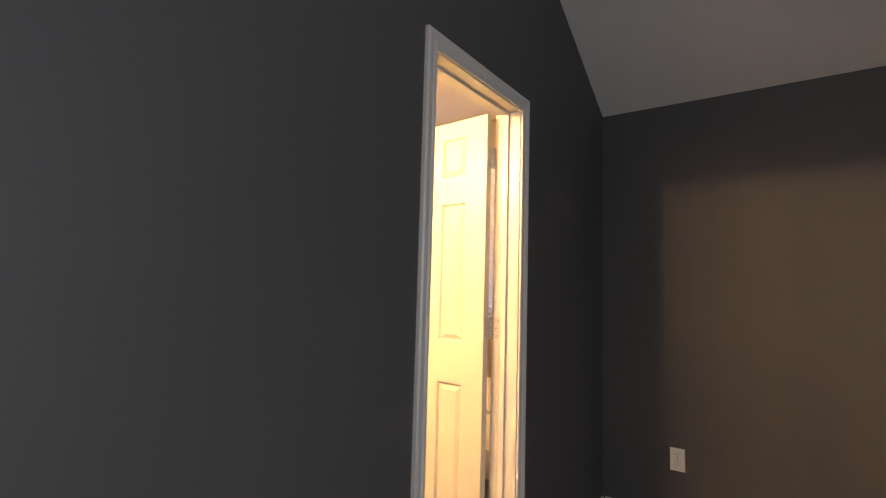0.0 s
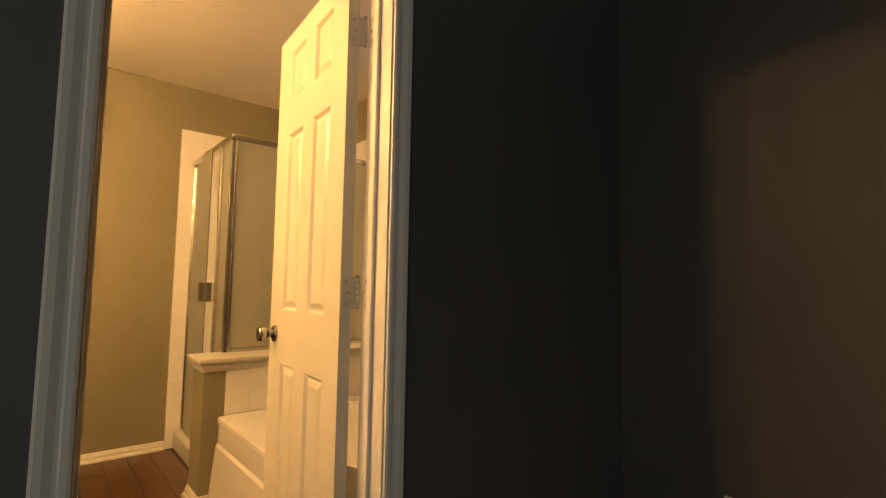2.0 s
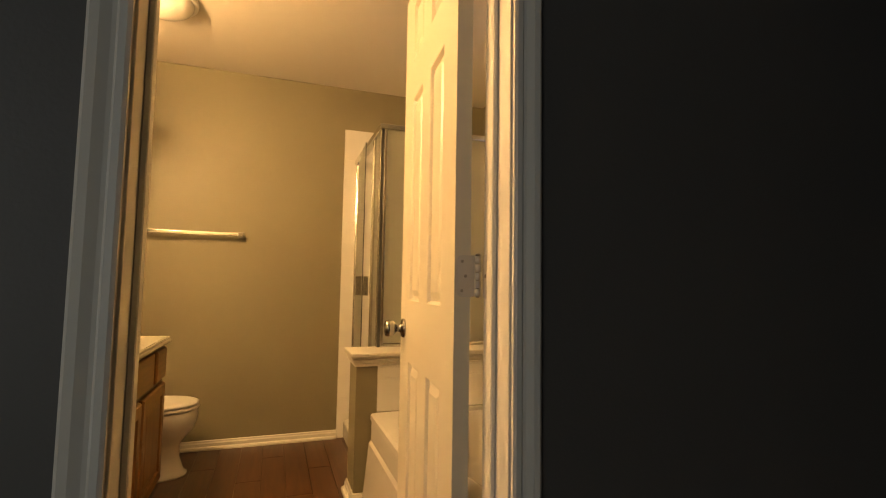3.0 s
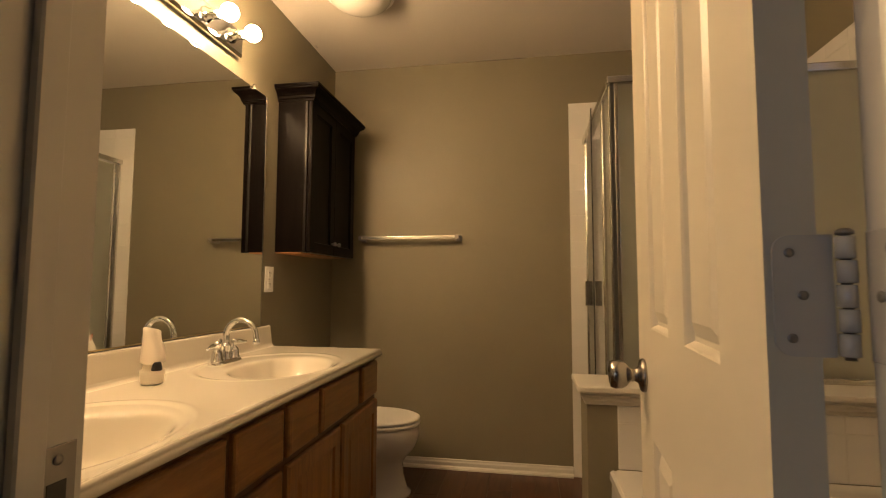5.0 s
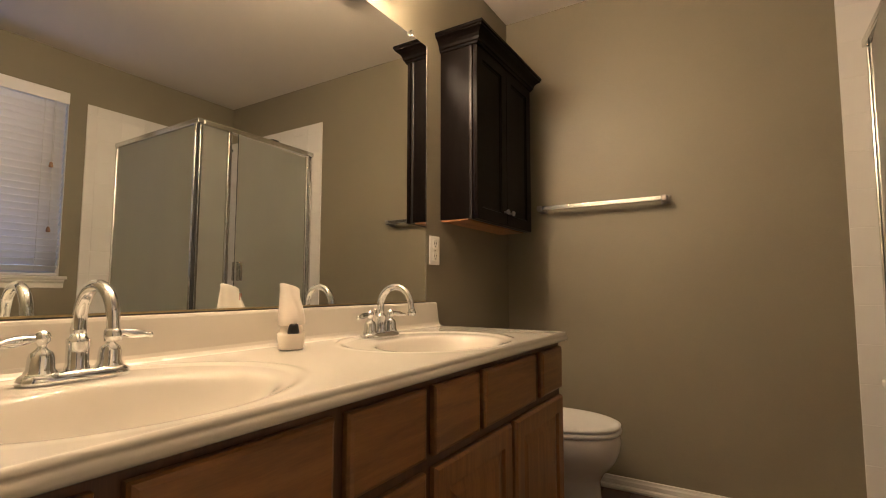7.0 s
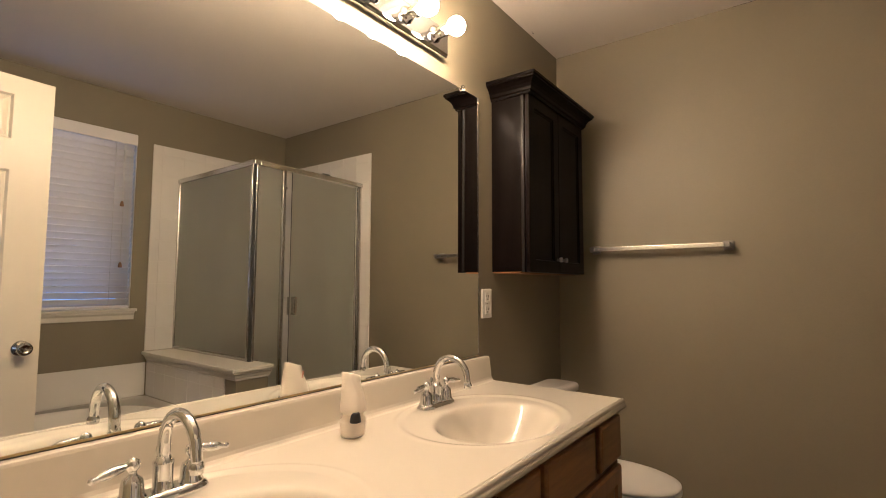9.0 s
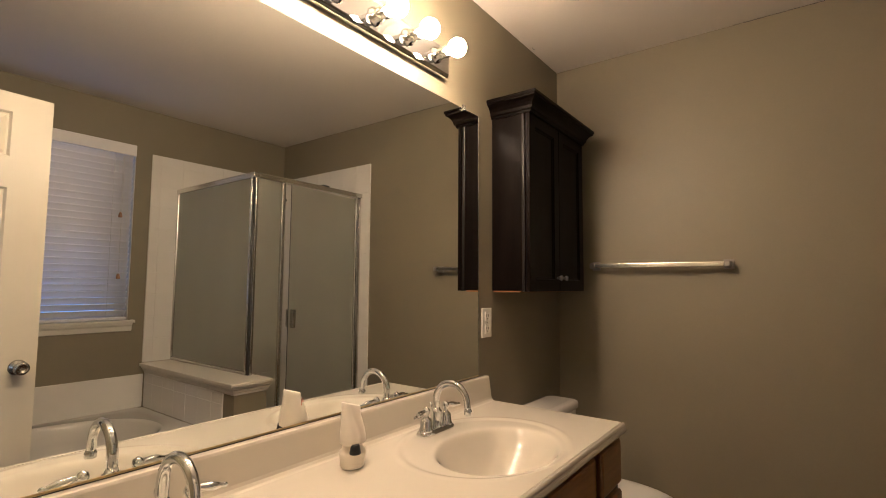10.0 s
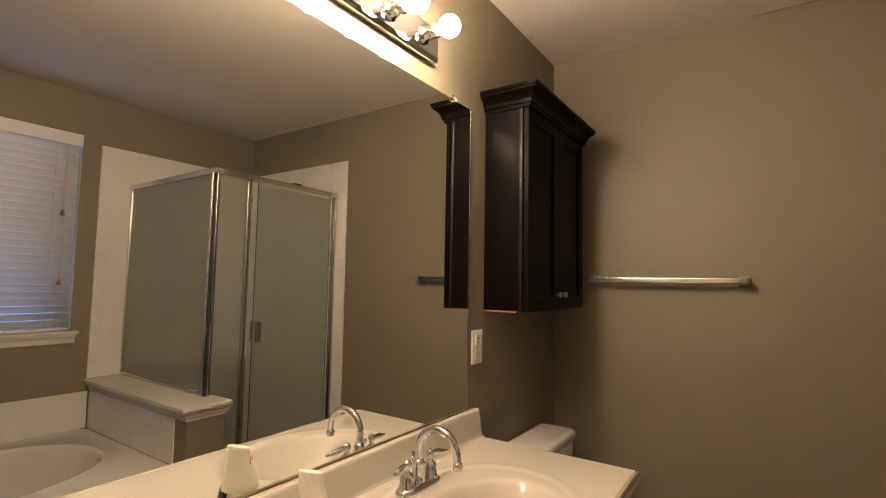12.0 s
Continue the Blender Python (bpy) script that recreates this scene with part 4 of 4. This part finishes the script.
bm = loft(bmesh.new(), [r0, r1, r2])
for f in bm.faces:
    f.smooth = False
part("moulding", bm, M_TRIM, cap)

# ---- tub ----
TX0, TY0, TY1, TZ = 1.540, Y_D + 0.010, 1.712, 0.440


def tub_deck():
    """A deck with a sunk oval basin, as a height field of rings."""
    cx, cy = (TX0 + X_R) / 2 + 0.02, (TY0 + TY1) / 2
    bm = bmesh.new()
    n = 96
    def rect(i):
        a = 2 * math.pi * (i + 0.5) / n
        c, s = math.cos(a), math.sin(a)
        hx0, hx1, hy = cx - TX0, X_R - 0.004 - cx, (TY1 - TY0) / 2
        k = min((hx1 if c > 0 else hx0) / max(abs(c), 1e-6), hy / max(abs(s), 1e-6))
        return cx + k * c, cy + k * s
    def oval(i, rx, ry):
        a = 2 * math.pi * (i + 0.5) / n
        c, s = math.cos(a), math.sin(a)
        return cx + rx * math.copysign(abs(c) ** 0.9, c), cy + ry * math.copysign(abs(s) ** 0.9, s)
    rings = [[(*rect(i), TZ) for i in range(n)]]
    for rx, ry, z in ((0.425, 0.640, TZ), (0.415, 0.630, TZ + 0.006), (0.405, 0.620, TZ + 0.004), (0.395, 0.608, TZ - 0.012), (0.375, 0.580, TZ - 0.10), (0.345, 0.535, TZ - 0.20), (0.330, 0.515, TZ - 0.215), (0.320, 0.500, TZ - 0.225), (0.290, 0.450, TZ - 0.33), (0.24, 0.38, TZ - 0.365), (0.05, 0.08, TZ - 0.372)):
        rings.append([(*oval(i, rx, ry), z) for i in range(n)])
    vr = [[bm.verts.new(p) for p in r] for r in rings]
    for a, b in zip(vr, vr[1:]):
        for i in range(n):
            f = bm.faces.new((a[i], a[(i + 1) % n], b[(i + 1) % n], b[i]))
            f.smooth = True
    bm.faces.new(vr[-1])
    return bm


tub = thing("bathtub", (2.07, 0.96, 0), "white acrylic oval garden tub with a moulded apron", "bathtub")
part("basin", tub_deck(), M_TUB, tub)
bm = bmesh.new()
APR = [(TX0 + 0.03, TZ - 0.004), (TX0, TZ - 0.001), (TX0 - 0.010, TZ - 0.008), (TX0 - 0.012, TZ - 0.030), (TX0 - 0.004, TZ - 0.040), (TX0 - 0.006, TZ - 0.130), (TX0 - 0.016, TZ - 0.145), (TX0 - 0.045, 0.0), (TX0 + 0.03, 0.0)]
prism(bm, APR, TY0, TY1 - 0.004, "y")
part("apron", bm, M_TUB, tub, "moulded tub apron")
part("overflow", lathe(bmesh.new(), [(0.035, 0), (0.034, 0.006), (0.028, 0.010), (0.01, 0.011)], 24, pose(2.07, 0.338, 0.36, -75)), M_CHROME, tub, "chrome overflow plate")

# ---- shower pan and curb ----
SPX = 1.600
pan = thing("shower_pan", (2.07, 2.36, 0), "white acrylic shower pan with a raised curb", "shower pan")
part("curb", boxed(SPX - 0.055, SPX + 0.055, HY1 + 0.018, Y_F - 0.014, 0.0, 0.125, 0.018, 3), M_TUB, pan)
part("floor_pan", boxed(SPX + 0.055, X_R - 0.014, HY1 + 0.002, Y_F - 0.014, 0.0, 0.05, 0.01, 2), M_TUB, pan)

# ---- shower enclosure ----
enc = thing("shower_enclosure", (SPX, 2.3, 0.125), "bright aluminium framed shower enclosure with frosted glass", "shower enclosure")
PY = 1.890
HZ0, HZ1 = 1.942, 1.976


def rail(name, x0, x1, y0, y1, z0, z1, b=0.005):
    return part(name, boxed(x0, x1, y0, y1, z0, z1, b, 2), M_ALU, enc)


for dx, dy in ((-0.010, 0.008), (0.010, -0.010)):
    rail("corner_post", SPX + dx - 0.008, SPX + dx + 0.008, PY + dy - 0.008, PY + dy + 0.008, CAPZ + 0.001, HZ0 + 0.002, 0.003)
# Near-black core added to give the groove between both rails its shade.
part("corner_seal", boxed(SPX - 0.010, SPX + 0.010, PY - 0.010, PY + 0.009, CAPZ + 0.0015, HZ0 + 0.001), M_RUBBER, enc, "dark fill for the shaded groove between the corner rails")
rail("lower_corner_post", SPX - 0.022, SPX + 0.022, HY1 + 0.018, HY1 + 0.034, 0.124, CAPZ - 0.03)
rail("header_side", SPX - 0.024, X_R - 0.014, PY - 0.020, PY + 0.020, HZ0, HZ1)
rail("header_front", SPX - 0.024, SPX + 0.020, PY + 0.0205, Y_F - 0.013, HZ0, HZ1)
rail("bottom_rail", SPX + 0.022, X_R - 0.014, PY - 0.014, PY + 0.014, CAPZ + 0.001, CAPZ + 0.024)
rail("wall_channel", X_R - 0.034, X_R - 0.0135, PY - 0.014, PY + 0.014, CAPZ + 0.024, HZ0)
rail("strike_post", SPX - 0.020, SPX + 0.020, 2.076, 2.104, 0.126, HZ0)
rail("front_wall_channel", SPX - 0.012, SPX + 0.012, Y_F - 0.034, Y_F - 0.0135, 0.126, HZ0)
rail("door_hinge_stile", SPX - 0.007, SPX + 0.007, 2.718, 2.735, 0.135, HZ0 - 0.006, 0.002)
rail("threshold", SPX - 0.020, SPX + 0.020, 2.104, Y_F - 0.041, 0.1255, 0.142)


def pane(name, x0, x1, y0, y1, z0, z1, label):
    p = part(name, boxed(x0, x1, y0, y1, z0, z1), M_FROST, enc, label)
    p.visible_shadow = False
    return p


pane("side_pane", SPX + 0.020, X_R - 0.033, PY - 0.003, PY + 0.003, CAPZ + 0.022, HZ0 + 0.004, "frosted glass side panel")
pane("fixed_pane", SPX - 0.003, SPX + 0.003, PY + 0.020, 2.078, CAPZ + 0.004, HZ0 + 0.004, "narrow frosted fixed panel")
pane("lower_fixed_pane", SPX - 0.003, SPX + 0.003, HY1 + 0.020, 2.078, 0.126, CAPZ + 0.003, "narrow frosted fixed panel")
# the glass door stands a little open, its free edge swung out from the strike post
SWING = Matrix.Translation((SPX, 2.722, 0)) @ Euler((0, 0, radians(-5.5))).to_matrix().to_4x4() @ Matrix.Translation((-SPX, -2.722, 0))


def swung(bm):
    bm.transform(SWING)
    return bm


dp = part("door_pane", swung(boxed(SPX - 0.003, SPX + 0.003, 2.116, 2.716, 0.146, HZ0 - 0.012)), M_FROST, enc, "frosted glass shower door standing ajar")
dp.visible_shadow = False
part("edge_seal", swung(boxed(SPX - 0.0028, SPX + 0.0028, 2.1135, 2.1155, 0.146, HZ0 - 0.012)), M_RUBBER, dp, "dark door edge")
part("gasket", boxed(SPX - 0.005, SPX + 0.005, 2.735, 2.742, 0.135, HZ0 - 0.006), M_RUBBER, enc, "dark rubber door seal")
for x0, x1 in ((SPX - 0.038, SPX - 0.0035), (SPX + 0.0035, SPX + 0.036)):
    part("handle", swung(boxed(x0, x1, 2.126, 2.146, 1.010, 1.126, 0.003, 2)), M_ALU, dp, "bright metal pull handle")
part("pivot", boxed(SPX - 0.020, SPX + 0.020, 2.40, 2.46, HZ1 - 0.002, HZ1 + 0.010, 0.003), M_RUBBER, enc, "dark header clip")
part("catch", lathe(bmesh.new(), [(0.013, 0.0), (0.013, 0.004), (0.008, 0.014), (0.003, 0.017)], 14, pose(SPX, 2.104, 1.834, -90)), M_RUBBER, enc, "small dark door bumper")

# ---- shower fittings behind the frosted glass ----
FX = 2.10
sh = thing("wall_shower", (FX, Y_F - 0.014, 2.0), "metal shower head on a short arm in the shower", "shower head")
part("arm", sweep(bmesh.new(), [(FX, Y_F - 0.012, 2.03), (FX, Y_F - 0.06, 2.035), (FX, Y_F - 0.11, 2.02), (FX, Y_F - 0.15, 1.98)], 0.010, 12), M_CHROME, sh)
part("head", lathe(bmesh.new(), [(0.012, 0.06), (0.020, 0.035), (0.046, 0.010), (0.048, 0.0), (0.040, -0.002)], 20, pose(FX, Y_F - 0.19, 1.94, -45)), M_PEWTER, sh)
sb = thing("shower_bracket", (FX - 0.03, Y_F - 0.014, 1.54), "small round metal bracket on the shower's tile wall", "bracket")
part("plate", lathe(bmesh.new(), [(0.048, 0), (0.047, 0.006), (0.035, 0.010), (0.018, 0.012)], 24, pose(FX - 0.03, Y_F - 0.012, 1.54, 90)), M_PEWTER, sb)
part("holder", boxed(FX - 0.050, FX - 0.010, Y_F - 0.070, Y_F - 0.022, 1.515, 1.565, 0.008, 2), M_PEWTER, sb)
sv = thing("shower_valve", (FX + 0.01, Y_F - 0.014, 1.24), "round metal shower valve with a lever handle", "shower valve")
part("escutcheon", lathe(bmesh.new(), [(0.085, 0), (0.083, 0.006), (0.06, 0.012), (0.025, 0.014), (0.022, 0.045), (0.008, 0.048)], 28, pose(FX + 0.01, Y_F - 0.012, 1.24, 90)), M_PEWTER, sv)
part("lever", boxed(FX - 0.002, FX + 0.022, Y_F - 0.074, Y_F - 0.052, 1.16, 1.25, 0.004, 2), M_PEWTER, sv)

# ---- window ----
win = thing("window_1", (X_R + 0.1, (WY0 + WY1) / 2, WZ0), "white framed window with closed blinds over the tub", "window", kind="structure")
for y0, y1, z0, z1 in ((WY0, WY0 + 0.045, WZ0, WZ1), (WY1 - 0.045, WY1, WZ0, WZ1), (WY0 + 0.045, WY1 - 0.045, WZ0, WZ0 + 0.045), (WY0 + 0.045, WY1 - 0.045, WZ1 - 0.045, WZ1), (WY0 + 0.045, WY1 - 0.045, 1.62, 1.66)):
    part("window_frame", boxed(X_R + 0.095, X_R + 0.135, y0, y1, z0, z1, 0.003), M_TRIM, win)
for y0, y1, z0, z1 in ((WY0 + 0.0005, WY0 + 0.004, WZ0, WZ1), (WY1 - 0.004, WY1 - 0.0005, WZ0, WZ1), (WY0 + 0.004, WY1 - 0.004, WZ1 - 0.004, WZ1 - 0.0005)):
    part("reveal_liner", boxed(X_R + 0.001, X_R + 0.0945, y0, y1, z0, z1), M_TRIM, win)
p = part("pane", boxed(X_R + 0.112, X_R + 0.117, WY0 + 0.045, WY1 - 0.045, WZ0 + 0.045, 1.62), M_PANE, win)
p.visible_shadow = False
p = part("pane", boxed(X_R + 0.112, X_R + 0.117, WY0 + 0.045, WY1 - 0.045, 1.66, WZ1 - 0.045), M_PANE, win)
p.visible_shadow = False
part("window_sill", boxed(X_R - 0.030, X_R + 0.094, WY0 - 0.035, WY1 + 0.038, WZ0 - 0.020, WZ0, 0.005, 2), M_TRIM, win)
bm = bmesh.new()
prism(bm, [(X_R - 0.001, WZ0 - 0.0205), (X_R - 0.024, WZ0 - 0.0205), (X_R - 0.022, WZ0 - 0.032), (X_R - 0.012, WZ0 - 0.044), (X_R - 0.010, WZ0 - 0.072), (X_R - 0.001, WZ0 - 0.075)], WY0 - 0.020, WY1 + 0.024, "y")
part("sill_apron", bm, M_TRIM, win)

BX = X_R + 0.030
bl = thing("window_blind", (BX, (WY0 + WY1) / 2, WZ1), "white two-inch slat blind, closed over the window", "blind")
part("valance", boxed(X_R - 0.006, X_R + 0.006, WY0 + 0.004, WY1 + 0.000, WZ1 - 0.080, WZ1 - 0.002, 0.003), M_BLIND, bl)
part("head_rail", boxed(X_R + 0.008, X_R + 0.060, WY0 + 0.008, WY1 - 0.012, WZ1 - 0.055, WZ1 - 0.003, 0.002), M_BLIND, bl)
SY0, SY1 = WY0 + 0.008, WY1 - 0.007
bm = bmesh.new()
rr = []
for sgn_y in (SY0, SY1):
    ring = []
    for k in range(6):
        u = -0.025 + 0.010 * k
        ring.append((u, sgn_y, 0.0025 * (1 - (u / 0.025) ** 2) + 0.0014))
    for k in range(5, -1, -1):
        u = -0.025 + 0.010 * k
        ring.append((u, sgn_y, 0.0025 * (1 - (u / 0.025) ** 2) - 0.0014))
    rr.append(ring)
loft(bm, rr)
SLAT = mesh_of("slat", bm, M_BLIND)
NS = 26
for k in range(NS):
    z = WZ1 - 0.098 - k * 0.0425
    s = new("slat", SLAT)
    s.parent = bl
    tilt = 68 if k < 11 else 68 - (k - 11) * 1.2
    s.matrix_parent_inverse = bl.matrix_basis.inverted()
    s.matrix_basis = pose(BX, 0, z, 0, tilt + random.uniform(-1.5, 1.5), 0)
part("bottom_rail", boxed(BX - 0.022, BX + 0.022, SY0, SY1, WZ0 + 0.003, WZ0 + 0.020, 0.004, 2), M_BLIND, bl)
for y in (SY0 + 0.12, SY1 - 0.12):
    part("ladder_cord", sweep(bmesh.new(), [(BX - 0.026, y, WZ1 - 0.06), (BX - 0.026, y, 1.5), (BX - 0.024, y, WZ0 + 0.03)], 0.0012, 6), M_CORD, bl)
for y, zt in ((SY1 - 0.075, 1.745), (SY1 - 0.068, 1.330)):
    c = part("pull_cord", sweep(bmesh.new(), [(BX - 0.040, y, WZ1 - 0.075), (BX - 0.041, y, 1.9), (BX - 0.041, y, zt + 0.02)], 0.0012, 6), M_CORD, bl)
    part("tassel", lathe(bmesh.new(), [(0.004, 0.036), (0.008, 0.030), (0.012, 0.012), (0.012, 0.002), (0.009, 0.0)], 14, Matrix.Translation((BX - 0.041, y, zt - 0.016))), M_TASSEL, c, "wooden cord tassel")

# ---- bedroom window behind the walk ----
bw = thing("window_2", (-1.6, Y_S, 0.8), "white framed bedroom window", "window", kind="structure")
for x0, x1, z0, z1 in ((-2.4, -2.35, 0.8, 2.1), (-0.85, -0.8, 0.8, 2.1), (-2.35, -0.85, 0.8, 0.85), (-2.35, -0.85, 2.05, 2.1), (-1.62, -1.58, 0.85, 2.05)):
    part("window_frame", boxed(x0, x1, Y_S - 0.09, Y_S - 0.03, z0, z1, 0.003), M_TRIM, bw)

# ---- tiles ----
TILE_MESH = {}


def tile_mesh(w, h, axis):
    """A glazed tile that lies in the wall, with a chamfered face; axis is the one it faces along."""
    key = (round(w, 3), round(h, 3), axis)
    if key not in TILE_MESH:
        bm = bmesh.new()
        c, d = 0.0009, 0.0022
        def ring(i, o):
            pts = [(-w / 2 + i, -h / 2 + i), (w / 2 - i, -h / 2 + i), (w / 2 - i, h / 2 - i), (-w / 2 + i, h / 2 - i)]
            if axis == "-y":
                return [(a, -o, b) for a, b in pts]
            if axis == "y":
                return [(a, o, b) for a, b in pts]
            return [(-o, a, b) for a, b in pts]
        loft(bm, [ring(0, 0), ring(0, d - c), ring(c, d)])
        for f in bm.faces:
            f.smooth = False
        TILE_MESH[key] = mesh_of("tile", bm, M_TILE)
    return TILE_MESH[key]


def tile_wall(name, label, axis, plane, us, vs):
    """Backing slab and tiles between the joints us along the wall and vs up it."""
    g = 0.0015
    u0, u1, v0, v1 = us[0], us[-1], vs[0], vs[-1]
    if axis in ("-y", "y"):
        s = -1 if axis == "-y" else 1
        ya, yb = sorted((plane, plane + s * 0.006))
        bm = boxed(u0, u1, ya, yb, v0, v1)
    else:
        bm = boxed(plane - 0.006, plane, u0, u1, v0, v1)
    back = solo(name, bm, M_GROUT, label, "tile wall", "structure")
    for i in range(len(us) - 1):
        for k in range(len(vs) - 1):
            w, h = us[i + 1] - us[i] - g, vs[k + 1] - vs[k] - g
            uc, vc = (us[i] + us[i + 1]) / 2, (vs[k] + vs[k + 1]) / 2
            jit = random.uniform(-0.0003, 0.0003)
            if axis in ("-y", "y"):
                shared("tile", tile_mesh(w, h, axis), (uc, plane + s * (0.0055 + jit), vc), back)
            else:
                shared("tile", tile_mesh(w, h, axis), (plane - 0.0055 + jit, uc, vc), back)
    return back


def joints(a, b, step, first=0.0):
    out = [a]
    if first:
        out.append(a + first)
    while out[-1] + step < b - 0.02:
        out.append(out[-1] + step)
    return out + [b]


TS = 0.1545
rows_full = [0.13 + TS * k for k in range(14)]
rows_full = [0.0] + rows_full[0:14] + [2.204]
rows_full = [z for i, z in enumerate(rows_full) if i == 0 or z - rows_full[i - 1] > 0.02]
tile_wall("tile_wall_far", "white glazed square tiles on the shower's far wall", "-y", Y_F, joints(1.502, X_R - 0.012, TS), rows_full)
up = [CAPZ + 0.002] + [z for z in rows_full if z > CAPZ + 0.03]
tile_wall("tile_wall_side", "white glazed square tiles on the shower's window-side wall", "x", X_R, joints(1.700, HY1 + 0.05, TS, 0.060)[:-1] + joints(joints(1.700, HY1 + 0.05, TS, 0.060)[-2], Y_F, TS)[1:], up)
tile_wall("tile_wall_tub", "white glazed tile band along the tub under the window", "x", X_R, joints(Y_D + 0.002, HY0 - 0.012, 0.75), [TZ + 0.001, 0.662])
tile_wall("tile_wall_half", "white glazed tiles on the half wall above the tub", "-y", HY0, joints(1.563, X_R - 0.013, TS, 0.12), [TZ + 0.001, 0.607, CAPZ - 0.071])
tile_wall("tile_wall_door", "white glazed tile band on the door wall above the tub", "y", Y_D, joints(1.563, X_R - 0.013, 1.2, 0.02), [TZ + 0.001, 0.662])

# ---- floor planks ----
PLANK = {}
pw = 0.128
x = -0.0
row = 0
while x < X_R:
    w = min(pw, X_R - x)
    y = Y_M + 0.001
    first = True
    while y < Y_F - 0.001:
        ln = 1.2 if not first else 0.25 + 0.95 * ((row * 0.37) % 1.0)
        first = False
        y1 = min(y + ln, Y_F - 0.0005)
        key = (round(w, 3), round(y1 - y, 3))
        if key not in PLANK:
            bm = bmesh.new()
            def rg(i, z):
                return [(-w / 2 + i, -(y1 - y) / 2 + i, z), (w / 2 - i, -(y1 - y) / 2 + i, z), (w / 2 - i, (y1 - y) / 2 - i, z), (-w / 2 + i, (y1 - y) / 2 - i, z)]
            loft(bm, [rg(0.0006, -0.011), rg(0.0006, -0.0015), rg(0.002, 0.0)])
            for f in bm.faces:
                f.smooth = False
            PLANK[key] = mesh_of("plank", bm, M_FLOOR)
        shared("plank", PLANK[key], (x + w / 2, (y + y1) / 2, 0), floor)
        y = y1
    x += w
    row += 1
